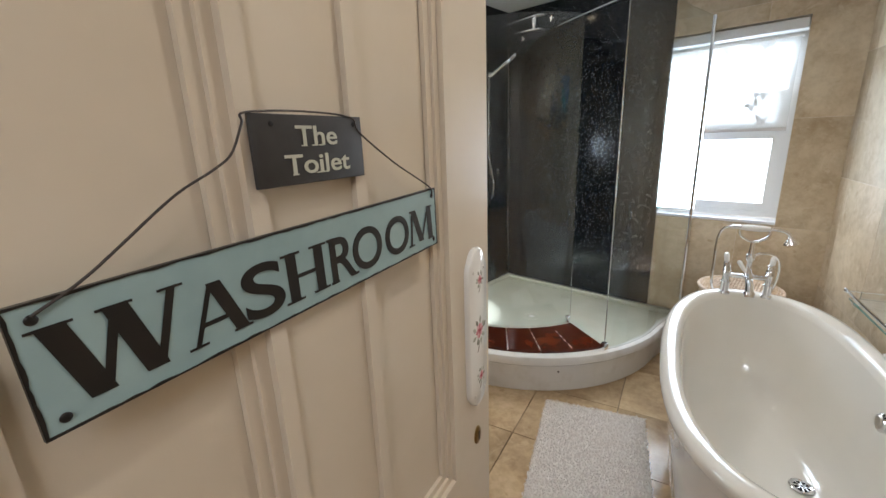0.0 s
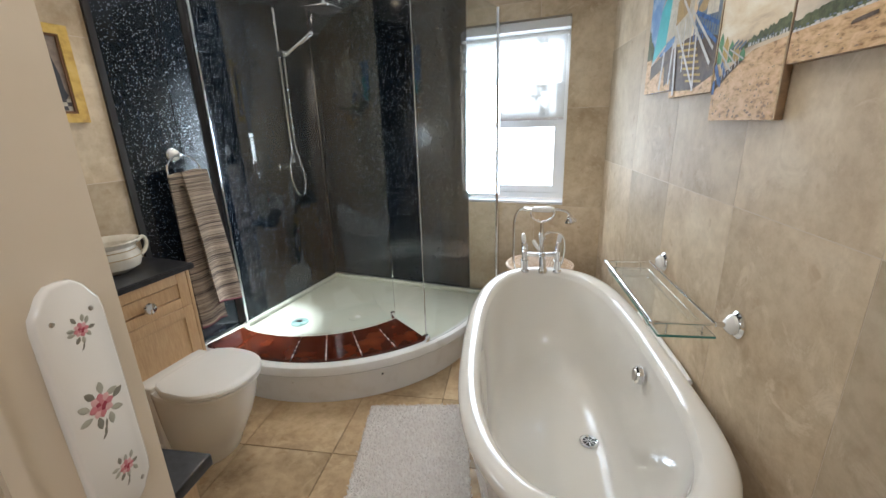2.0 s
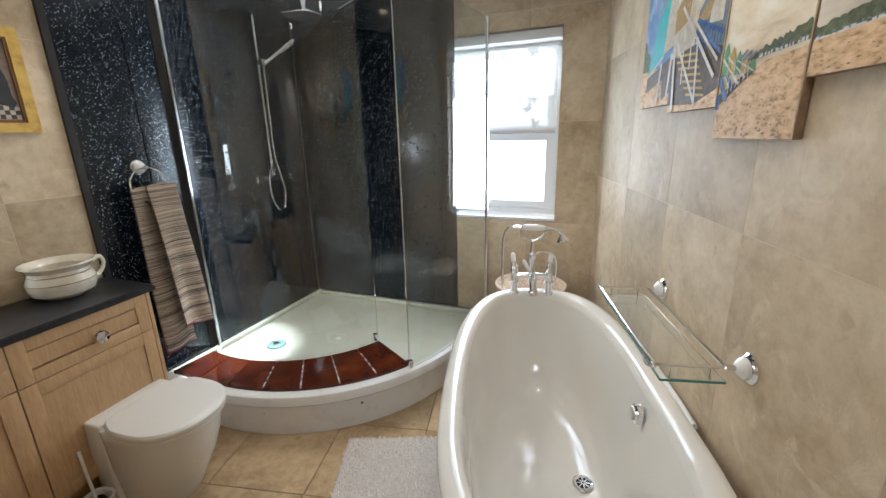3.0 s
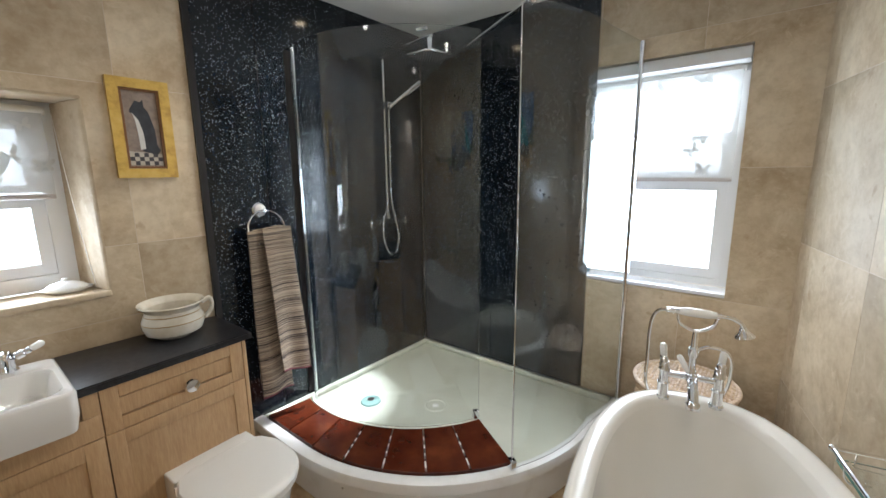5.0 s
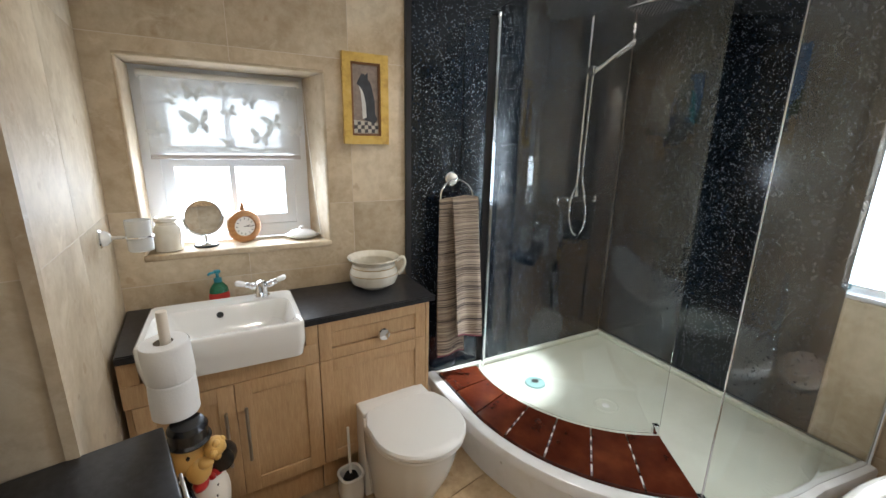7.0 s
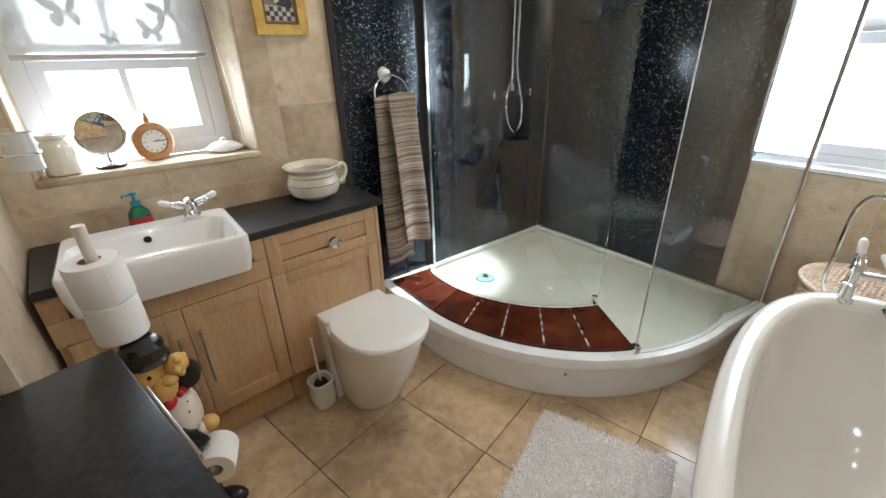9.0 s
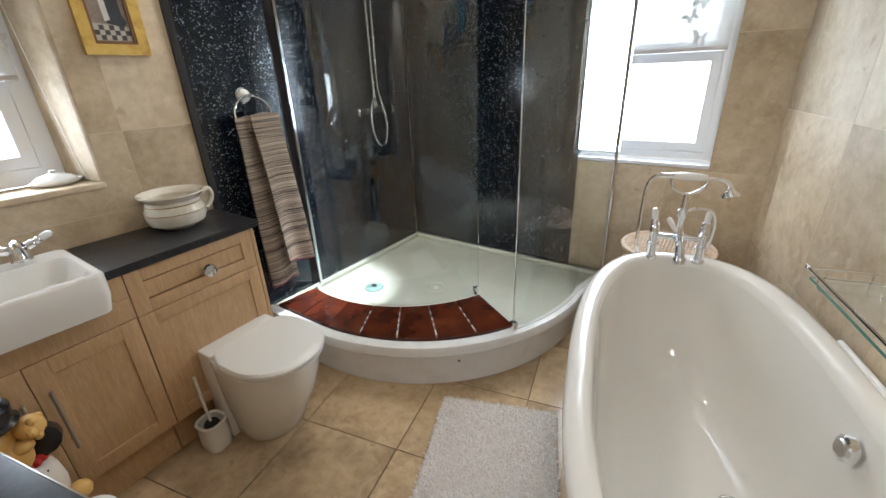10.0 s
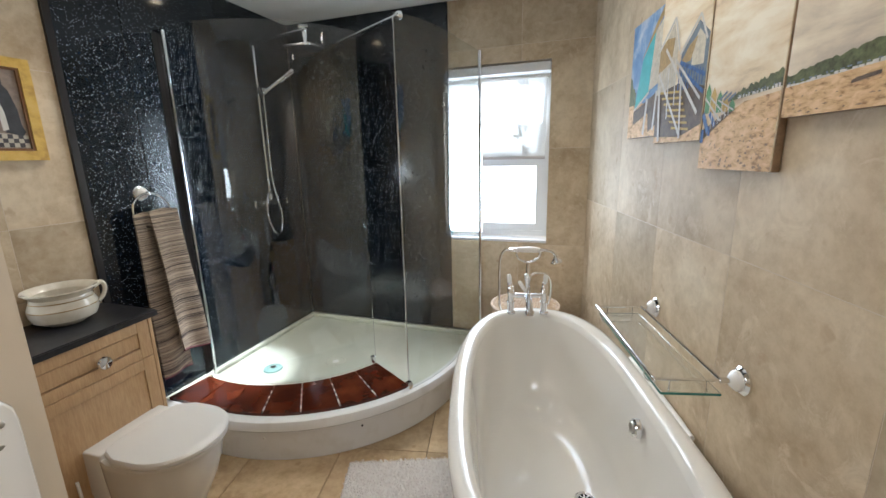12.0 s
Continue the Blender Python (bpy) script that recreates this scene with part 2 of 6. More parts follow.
link_(mx2_.outputs[0], BLIND.node_tree.nodes["Material Output"].inputs[0])
bump(BLIND, noise_node(BLIND, 400, 2), 0.2, 0.001)
BUTTERFLY = BLIND.copy()
BUTTERFLY.name = "butterfly_print"
BUTTERFLY.node_tree.nodes["Principled BSDF"].inputs["Base Color"].default_value = (0.66, 0.65, 0.63, 1)
for n_ in BUTTERFLY.node_tree.nodes:
    if n_.type == "BSDF_TRANSLUCENT":
        n_.inputs[0].default_value = (0.74, 0.74, 0.71, 1)
    if n_.type == "MIX_SHADER" and n_.inputs[2].links[0].from_node.type == "BSDF_TRANSPARENT":
        n_.inputs[0].default_value = 0.04
BLINDBAR = material("blind_bar", (0.50, 0.46, 0.44), 0.5)

TOWEL = material("striped_towel", (0.3, 0.25, 0.2), 0.95)
tt, tb, tadd, tlink = nodes(TOWEL)
band = noise_node(TOWEL, 1.0, 2, 0.8, stretch=(0.4, 0.4, 88))
to_base(TOWEL, ramp(TOWEL, band, [(0.34, (0.012, 0.010, 0.010)), (0.43, (0.03, 0.022, 0.020)), (0.455, (0.26, 0.19, 0.13)),
                                  (0.50, (0.44, 0.36, 0.27)), (0.53, (0.05, 0.030, 0.028)), (0.565, (0.33, 0.25, 0.18)), (0.61, (0.02, 0.019, 0.022))]))
bump(TOWEL, noise_node(TOWEL, 500, 2), 0.5, 0.002)
TOWELHEM = material("maroon_hem", (0.12, 0.025, 0.035), 0.9)

SIGNBLUE = material("blue_enamel", (0.30, 0.42, 0.43), 0.25)
to_base(SIGNBLUE, ramp(SIGNBLUE, noise_node(SIGNBLUE, 14, 6), [(0.25, (0.25, 0.36, 0.37)), (0.6, (0.32, 0.44, 0.45))]))
SIGNBLACK = material("black_enamel", (0.012, 0.011, 0.011), 0.3)
SLATE = material("slate", (0.035, 0.033, 0.033), 0.55)
to_base(SLATE, ramp(SLATE, noise_node(SLATE, 30, 6), [(0.3, (0.028, 0.026, 0.026)), (0.7, (0.045, 0.043, 0.042))]))
bump(SLATE, noise_node(SLATE, 60, 5), 0.3, 0.001)
CHALK = material("cream_letters", (0.52, 0.52, 0.43), 0.7)
WIRE = material("dark_wire", (0.07, 0.06, 0.055), 0.45, 0.6)
ROSE = material("rose_print", (0.58, 0.22, 0.25), 0.2)
ROSEP = material("pale_rose_print", (0.70, 0.42, 0.43), 0.2)
ROSED = material("deep_rose_print", (0.36, 0.06, 0.09), 0.2)
LEAFG = material("leaf_print", (0.42, 0.42, 0.36), 0.2)
LEAFD = material("dark_leaf_print", (0.24, 0.23, 0.19), 0.2)
BACKDROP = bpy.data.materials.new("bright_sky_backdrop")
BACKDROP.use_nodes = True
bb = BACKDROP.node_tree
em = bb.nodes.new("ShaderNodeEmission")
em.inputs[0].default_value, em.inputs[1].default_value = (0.88, 0.95, 1.0, 1), 7.0
bb.links.new(em.outputs[0], bb.nodes["Material Output"].inputs[0])
GLOW = bpy.data.materials.new("lit_downlight")
GLOW.use_nodes = True
bb = GLOW.node_tree
em = bb.nodes.new("ShaderNodeEmission")
em.inputs[0].default_value, em.inputs[1].default_value = (1.0, 0.80, 0.52, 1), 30.0
bb.links.new(em.outputs[0], bb.nodes["Material Output"].inputs[0])


# ---- mesh tools ----
class Shape:
    """Collects vertices and faces of one mesh."""

    def __init__(self):
        self.v, self.f, self.mi, self.smooth = [], [], [], []
        self.slot = 0

    def add(self, verts, faces, smooth=False):
        o = len(self.v)
        self.v += [tuple(p) for p in verts]
        self.f += [tuple(i + o for i in f) for f in faces]
        self.mi += [self.slot] * len(faces)
        self.smooth += [smooth] * len(faces)
        return self

    def prism(self, poly, z0, z1, m=None):
        n = len(poly)
        vs = [Vector((x, y, z0)) for x, y in poly] + [Vector((x, y, z1)) for x, y in poly]
        if m is not None:
            vs = [m @ p for p in vs]
        fs = [tuple(reversed(range(n))), tuple(range(n, 2 * n))]
        fs += [(i, (i + 1) % n, n + (i + 1) % n, n + i) for i in range(n)]
        return self.add(vs, fs)

    def box(self, x0, x1, y0, y1, z0, z1, m=None, r=0.0):
        if r <= 0:
            return self.prism([(x0, y0), (x1, y0), (x1, y1), (x0, y1)], z0, z1, m)
        bm = bmesh.new()
        bmesh.ops.create_cube(bm, size=1, matrix=Matrix.Translation(((x0 + x1) / 2, (y0 + y1) / 2, (z0 + z1) / 2))
                              @ Matrix.Diagonal((x1 - x0, y1 - y0, z1 - z0, 1)))
        bmesh.ops.bevel(bm, geom=bm.edges[:], offset=r, segments=3, profile=0.5, affect="EDGES")
        self.take(bm, m, True)
        return self

    def take(self, bm, m=None, smooth=False):
        bm.verts.index_update()
        self.add([(m @ v.co) if m is not None else v.co.copy() for v in bm.verts], [[v.index for v in f.verts] for f in bm.faces], smooth)
        bm.free()
        return self

    def rings(self, rings, close_start=True, close_end=True, cyclic=True, smooth=True):
        n = len(rings[0])
        fs = []
        for j in range(len(rings) - 1):
            for i in range(n if cyclic else n - 1):
                k = (i + 1) % n
                fs.append((j * n + i, j * n + k, (j + 1) * n + k, (j + 1) * n + i))
        if close_start:
            fs.append(tuple(reversed(range(n))))
        if close_end:
            fs.append(tuple(range((len(rings) - 1) * n, len(rings) * n)))
        return self.add([p for ring in rings for p in ring], fs, smooth)

    def lathe(self, profile, n=24, m=None, close=True):
        m = m or Matrix()
        rings = [[m @ Vector((r * math.cos(2 * math.pi * i / n), r * math.sin(2 * math.pi * i / n), z)) for i in range(n)] for r, z in profile]
        return self.rings(rings, close, close)

    def tube(self, path, r, n=10):
        path = [Vector(p) for p in path]
        rings, side = [], None
        for i, p in enumerate(path):
            d = (path[min(i + 1, len(path) - 1)] - path[max(i - 1, 0)]).normalized()
            if side is None:
                side = d.cross(Vector((0, 0, 1)))
                if side.length < 0.1:
                    side = d.cross(Vector((1, 0, 0)))
            side = (side - d * side.dot(d)).normalized()
            up = side.cross(d)
            rr = r[i] if isinstance(r, (list, tuple)) else r
            rings.append([p + (side * math.cos(2 * math.pi * k / n) + up * math.sin(2 * math.pi * k / n)) * rr for k in range(n)])
        return self.rings(rings)

    def ball(self, c, r, m=None, n=16):
        rx, ry, rz = r if isinstance(r, tuple) else (r, r, r)
        prof = [(math.sin(math.pi * j / 10), -math.cos(math.pi * j / 10)) for j in range(11)]
        prof[0], prof[-1] = (0.02, -1), (0.02, 1)
        mm = Matrix.Translation(c) @ (m or Matrix()) @ Matrix.Diagonal((rx, ry, rz, 1))
        return self.lathe(prof, n, mm)

    def mesh(self, name):
        me = bpy.data.meshes.new(name)
        me.from_pydata(self.v, [], self.f)
        me.polygons.foreach_set("use_smooth", self.smooth)
        me.polygons.foreach_set("material_index", self.mi)
        me.update()
        bm = bmesh.new()
        bm.from_mesh(me)
        bmesh.ops.recalc_face_normals(bm, faces=bm.faces[:])
        bm.to_mesh(me)
        bm.free()
        if any(self.smooth):
            me.set_sharp_from_angle(angle=radians(38))
        return me


def bend(points, steps=8):
    """A smooth curve through the points."""
    p = [Vector(q) for q in points]
    p = [2 * p[0] - p[1], *p, 2 * p[-1] - p[-2]]
    out = []
    for i in range(1, len(p) - 2):
        for k in range(steps):
            u = k / steps
            out.append(0.5 * (2 * p[i] + (p[i + 1] - p[i - 1]) * u + (2 * p[i - 1] - 5 * p[i] + 4 * p[i + 1] - p[i + 2]) * u * u
                              + (3 * p[i] - p[i - 1] - 3 * p[i + 1] + p[i + 2]) * u ** 3))
    return [*out, p[-2]]


def part(name, shape, mat, parent, label="", shadow=True):
    me = shape if isinstance(shape, bpy.types.Mesh) else shape.mesh(name)
    if not me.materials:
        for mm in (mat if isinstance(mat, (list, tuple)) else [mat]):
            me.materials.append(mm)
    ob = new(name, me)
    ob.parent = parent
    ob.visible_shadow = shadow
    return tagged(ob, label)


def thing(name, label, category, m=None, group="", kind=""):
    ob = new(name)
    ob.empty_display_size = 0.05
    ob.matrix_basis = m or Matrix()
    return tagged(ob, label, category, group, kind)


def solid(name, shape, mat, label, category, m=None, group="", kind=""):
    ob = part(name, shape, mat, None)
    ob.matrix_basis = m or Matrix()
    return tagged(ob, label, category, group, kind)


def rounded(x0, x1, y0, y1, r, n=6):
    pts = []
    for cx, cy, a in ((x1 - r, y1 - r, 0), (x0 + r, y1 - r, 90), (x0 + r, y0 + r, 180), (x1 - r, y0 + r, 270)):
        for k in range(n + 1):
            ang = radians(a + 90 * k / n)
            pts.append((cx + r * math.cos(ang), cy + r * math.sin(ang)))
    return pts


def text_mesh(words, size, depth, squeeze=1.0, bold=0.0):
    cu = bpy.data.curves.new("lettering", "FONT")
    cu.body, cu.size, cu.extrude, cu.align_x, cu.align_y, cu.offset = words, size, depth, "CENTER", "CENTER", bold
    ob = bpy.data.objects.new("lettering", cu)
    me = bpy.data.meshes.new_from_object(ob)
    bpy.data.objects.remove(ob)
    me.transform(Matrix.Diagonal((squeeze, 1, 1, 1)))
    me.materials.clear()
    return me


def cells(x0, x1, z0, z1, holes):
    """The pieces of a rectangle that are left outside rectangular holes, as grid lines and a keep test."""
    xs = sorted({x0, x1, *[min(max(v, x0), x1) for h in holes for v in h[:2]]})
    zs = sorted({z0, z1, *[min(max(v, z0), z1) for h in holes for v in h[2:]]})
    keep = {(i, j) for i in range(len(xs) - 1) for j in range(len(zs) - 1)
            if not any(h[0] - 1e-6 <= xs[i] and xs[i + 1] <= h[1] + 1e-6 and h[2] - 1e-6 <= zs[j] and zs[j + 1] <= h[3] + 1e-6 for h in holes)}
    return xs, zs, keep


def sheet(shape, x0, x1, z0, z1, holes, y0, y1):
    """A slab in the local xz plane from depth y0 (front) to y1 with holes right through."""
    xs, zs, keep = cells(x0, x1, z0, z1, holes)
    for i, j in keep:
        a, b, c, d = xs[i], xs[i + 1], zs[j], zs[j + 1]
        shape.add([(a, y0, c), (b, y0, c), (b, y0, d), (a, y0, d)], [(0, 1, 2, 3)])
        shape.add([(a, y1, c), (b, y1, c), (b, y1, d), (a, y1, d)], [(3, 2, 1, 0)])
        for di, dj, p, q in ((-1, 0, (a, d), (a, c)), (1, 0, (b, c), (b, d)), (0, -1, (a, c), (b, c)), (0, 1, (b, d), (a, d))):
            if (i + di, j + dj) not in keep:
                shape.add([(p[0], y0, p[1]), (p[0], y1, p[1]), (q[0], y1, q[1]), (q[0], y0, q[1])], [(0, 1, 2, 3)])
    return bool(keep)


# ---- the large structure ----
HEIGHT = 2.40
TILT_E = -76.3                               # the east wall is not square with the shower corner
SKEW = 12.9                                  # floor grid, door and entrance lie at this angle
M_W = pose(0, 0.62, 0, 0, 0, 90)
M_N = pose(0, 3.30, 0)
M_E = pose(2.27, 2.626, 0, 0, 0, TILT_E)
SOUTH = Vector((1.776, 0.05, 0))
M_S = Matrix.Translation(SOUTH) @ pose(0, 0, 0, 0, 0, 180 + SKEW)
M_STUB = pose(0.832, 0.693, 0, 0, 0, 183.0)
M_RET = pose(0.832, 0.693, 0, 0, 0, 90 + SKEW)

WIN_W = (0.12, 0.826, 1.03, 1.775)           # along, along, sill, head in the wall's own frame
WIN_N = (1.08, 1.868, 0.895, 2.015)
DOORWAY = (-0.86, 0.03, 0.0, 2.06)


def wall(name, m, x0, x1, holes, label, thick=0.28, mat=PLASTER):
    s = Shape()
    sheet(s, x0, x1, 0, HEIGHT + 0.1, holes, 0.0006, thick)
    return solid(name, s, mat, label, "wall", m, kind="structure")


wall_west = wall("wall_west", M_W, -0.25, 2.95, [WIN_W], "cream wall clad in beige travertine and black panels")
wall_north = wall("wall_north", M_N, 0, 2.55, [WIN_N], "wall clad in beige travertine beside black shower panels")
wall_east = wall("wall_east", M_E, -0.70, 2.62, [], "pale beige travertine tiled wall above the bath")
wall_south = wall("wall_south", M_S, -1.12, 0.95, [DOORWAY], "cream painted wall with an open doorway", thick=0.12)
wall_stub = wall("wall_stub", M_STUB, 0, 0.95, [], "short tiled wall beside the vanity unit", thick=0.10)
wall_return = wall("wall_return", M_RET, -0.95, 0, [], "tiled return wall beside a black-topped cupboard", thick=0.09)

s = Shape().prism([(-0.30, -2.2), (3.4, -2.2), (3.4, 3.6), (-0.30, 3.6)], -0.12, -0.012)
floor = solid("floor", s, GROUT_F, "beige travertine tiled floor with dark grout joints", "floor", kind="structure")
s = Shape().prism([(-0.30, -2.2), (3.4, -2.2), (3.4, 3.6), (-0.30, 3.6)], HEIGHT, HEIGHT + 0.12)
ceiling = solid("ceiling", s, CEIL, "plain white painted ceiling", "ceiling", kind="structure")

# plain hall behind the doorway
HALL = [("wall_hall_west", 1.45, 1.55, -1.75, 0.0), ("wall_hall_east", 3.02, 3.12, -1.75, 0.12), ("wall_hall_south", 1.45, 3.12, -1.85, -1.75)]
for nm, ax, bx, ay, by in HALL:
    solid(nm, Shape().box(ax, bx, ay, by, 0, HEIGHT), PLASTER, "plain cream hall wall beyond the doorway", "wall", kind="structure")

# north window: reveal board, frame, sash, panes
def window(name, m, hole, depth, split, mullion, label, sash_inset):
    x0, x1, z0, z1 = hole
    w = thing(name, label, "window", m, kind="structure")
    sill = Shape().box(x0 + 0.002, x1 - 0.002, 0.012, depth, z0 + 0.002, z0 + 0.018)
    part("window_sill", sill, UPVC if name == "window_1" else TILE, w)
    if name == "window_2":                    # rounded stone lining of the deep reveal
        xr = WIN_W[1]
        for a_, b_, c_, d_ in ((x0 - 0.006, x0 + 0.008, z0 + 0.02, z1 - 0.012), (x0 - 0.006, xr + 0.004, z1 - 0.010, z1 + 0.004)):
            part("reveal_lining", Shape().box(a_, b_, -0.003, depth - 0.002, c_, d_, r=0.0065), TILE, w)
        part("reveal_lining", Shape().prism([(x1 - 0.010, depth - 0.002), (xr + 0.004, depth - 0.002), (xr + 0.004, -0.003), (xr - 0.002, -0.003), (xr - 0.008, 0.004), (xr - 0.014, 0.025)], z0 + 0.02, z1 - 0.012), TILE, w)
        part("sill_nosing", Shape().box(x0 - 0.006, xr + 0.004, -0.006, 0.011, z0 - 0.006, z0 + 0.0195, r=0.006), TILE, w)
        part("sill_end", Shape().box(x1 - 0.002, xr - 0.002, 0.012, depth, z0 + 0.002, z0 + 0.018), TILE, w)
    f = 0.045 if name == "window_1" else 0.068
    fr = Shape()
    sheet(fr, x0 + 0.003, x1 - 0.003, z0 + 0.02, z1 - 0.003, [(x0 + f, x1 - f, z0 + f + 0.01, z1 - f)], depth, depth + 0.07)
    part("window_frame", fr, UPVC, w)
    ix0, ix1, iz0, iz1 = x0 + f + 0.001, x1 - f - 0.001, z0 + f + 0.011, z1 - f - 0.001
    zc = split
    for a, c, yy in ((iz0, zc, depth + 0.012), (zc + 0.002, iz1, depth + 0.034)):
        sf = Shape()
        g = sash_inset
        xm = (ix0 + ix1) / 2
        hs = [(ix0 + g, xm - 0.011, a + g, c - g), (xm + 0.011, ix1 - g, a + g, c - g)] if mullion else [(ix0 + g, ix1 - g, a + g, c - g)]
        sheet(sf, ix0, ix1, a, c, hs, yy, yy + 0.03)
        sash = part("sash", sf, UPVC, w)
        for h in hs:
            part("pane", Shape().box(h[0] - 0.004, h[1] + 0.004, yy + 0.013, yy + 0.017, h[2] - 0.004, h[3] + 0.004), FROST, sash, shadow=False)
    return w


window_1 = window("window_1", M_N, WIN_N, 0.155, 1.435, False, "white sash window glaring with daylight beside the shower", 0.045)
window_2 = window("window_2", M_W, (0.122, 0.782, WIN_W[2], WIN_W[3]), 0.20, 1.415, True, "small white four-pane sash window above the basin", 0.042)
s = Shape().box(0.6, 2.3, 3.98, 4.0, 0.3, 2.7)
solid("backdrop", s, BACKDROP, "bright hazy daylight outside the window", "sky", kind="structure")
s = Shape().box(-0.72, -0.70, 0.2, 2.0, 0.5, 2.4)
solid("backdrop", s, BACKDROP, "bright hazy daylight outside the window", "sky", kind="structure")


def butterfly(size, turn, seed):
    rnd = random.Random(seed)
    f = rnd.uniform(0.55, 1.0)
    wing = [(0.03, 0.04), (0.14, 0.26), (0.34, 0.46), (0.56, 0.55), (0.68, 0.50), (0.66, 0.36), (0.58, 0.20), (0.44, 0.06), (0.30, 0.01),
            (0.46, -0.06), (0.52, -0.20), (0.46, -0.36), (0.34, -0.44), (0.24, -0.40), (0.20, -0.28), (0.10, -0.14), (0.03, -0.08)]
    poly = [(0.0, 0.12)] + [(x * f, y) for x, y in wing] + [(0.0, -0.26)] + [(-x, y) for x, y in reversed(wing)]
    c, n = math.cos(turn), math.sin(turn)
    return [((x * c - y * n) * size * 0.82, (x * n + y * c) * size * 0.82) for x, y in poly]


def blind(name, m, x0, x1, z0, z1, y, label, spots):
    b = thing(name, label, "blind", m)
    part("roller", Shape().tube([(x0 - 0.01, y + 0.012, z1), (x1 + 0.01, y + 0.012, z1)], 0.016), PLASTIC, b)
    part("fabric", Shape().box(x0, x1, y, y + 0.0012, z0, z1), BLIND, b, "sheer white blind fabric")
    part("bottom_bar", Shape().box(x0, x1, y - 0.005, y + 0.006, z0 - 0.018, z0, r=0.003), BLINDBAR, b)
    for i, (u, v, sz, tn) in enumerate(spots):
        poly = butterfly(sz, radians(tn), i + len(name))
        me = Shape()
        cx, cz = x0 + u * (x1 - x0), z0 + v * (z1 - z0)
        pts = [(cx + px, y - 0.0012, cz + pz) for px, pz in poly] + [(cx, y - 0.0012, cz)]
        n = len(poly)
        me.add(pts, [(k, (k + 1) % n, n) for k in range(n)])
        part("butterfly", me, BUTTERFLY, b, "grey printed butterfly")
    return b


SPOTS_N = [(0.22, 0.86, 0.045, 10), (0.30, 0.93, 0.05, -20), (0.30, 0.74, 0.05, 60), (0.42, 0.90, 0.055, -15), (0.44, 0.72, 0.06, 20),
           (0.56, 0.86, 0.085, -12), (0.60, 0.63, 0.055, -25), (0.70, 0.72, 0.06, 20), (0.80, 0.92, 0.075, 15), (0.83, 0.76, 0.07, 5),
           (0.84, 0.58, 0.10, 4), (0.80, 0.39, 0.075, -25), (0.76, 0.27, 0.065, 35), (0.83, 0.08, 0.07, -10), (0.12, 0.65, 0.06, 10), (0.52, 0.56, 0.05, 30)]
SPOTS_W = [(0.17, 0.72, 0.06, 60), (0.30, 0.78, 0.075, -10), (0.32, 0.42, 0.12, 5), (0.52, 0.56, 0.06, 30), (0.50, 0.16, 0.055, 10),
           (0.66, 0.72, 0.065, -20), (0.82, 0.45, 0.09, 15), (0.72, 0.24, 0.085, -8), (0.97, 0.34, 0.06, 0), (0.47, 0.92, 0.06, 12), (0.90, 0.82, 0.05, 20), (0.06, 0.3, 0.06, 40)]
blind("roller_blind", M_N, 1.12, 1.835, 1.453, 1.945, 0.125, "sheer white roller blind with grey butterflies in the window", SPOTS_N)
blind("roller_blind", M_W, 0.166, 0.742, 1.425, 1.732, 0.165, "sheer white roller blind with grey butterflies above the basin", SPOTS_W)
part("head_board", Shape().box(1.09, 1.862, 0.02, 0.12, 1.955, 2.008, r=0.004), UPVC, window_1)
part("blind_cord", Shape().tube(bend([(0.765, 0.15, 1.72), (0.775, 0.12, 1.45), (0.79, 0.10, 1.20), (0.80, 0.08, 1.06)]), 0.0016, 6), PLASTIC, window_2)

# ceiling downlights; those at x 0.66 and 2.06 are added, unseen
for sx, sy in SPOTS:
    d = thing("downlight", "round recessed ceiling downlight glowing warm", "light", pose(sx, sy, HEIGHT), "ceiling downlights")
    part("bezel", Shape().lathe([(0.028, -0.001), (0.030, -0.004), (0.042, -0.005), (0.045, -0.001)], 28, close=False), CHROME, d)
    part("bulb", Shape().lathe([(0.001, -0.002), (0.026, -0.002)], 24, close=False), GLOW, d)

# black shower panels
def board(name, m, x0, x1, z0, z1, proud, label):
    ob = part(name, Shape().box(x0, x1, -proud, 0.001, z0, z1), PANEL, cladding)
    ob.matrix_basis = m
    return ob


cladding = thing("shower_cladding", "glossy black sparkle cladding boards round the shower corner", "wall cladding", pose(0, 0, 0))


LBL = "glossy black sparkle shower wall panel"
for a, b in ((1.845, 2.118), (2.124, 2.66), (2.664, 3.288)):
    board("cladding_board", M_W, a - 0.62, b - 0.62, 0.20, HEIGHT - 0.002, 0.012, LBL)
board("cladding_board", M_N, 0.013, 0.60, 0.235, HEIGHT - 0.002, 0.010, LBL)
board("cladding_board", M_N, 0.603, 1.225, 0.235, HEIGHT - 0.002, 0.010, LBL)
s = Shape().box(1.815 - 0.62, 1.843 - 0.62, -0.015, 0.006, 0.20, HEIGHT - 0.002)
solid("panel_trim", s, PANEL_TRIM, "matt black edge trim of the shower panels", "trim", M_W, kind="structure")
s = Shape().box(2.262 - 0.62, 2.292 - 0.62, -0.017, -0.0125, 0.245, 2.10)
solid("panel_trim", s, PANEL_TRIM, "matt black strip behind the shower glass", "trim", M_W, kind="structure")
s = Shape().box(-0.013, 0.012, -0.014, 0.010, 0.0, HEIGHT - 0.002)
solid("corner_trim", s, TILE, "cream stone corner trim of the short wall", "trim", M_STUB, kind="structure")

# ---- the shower ----
CX, CY = 0.40, 2.95
IX, IY, IR = 0.25, 2.97, 0.745


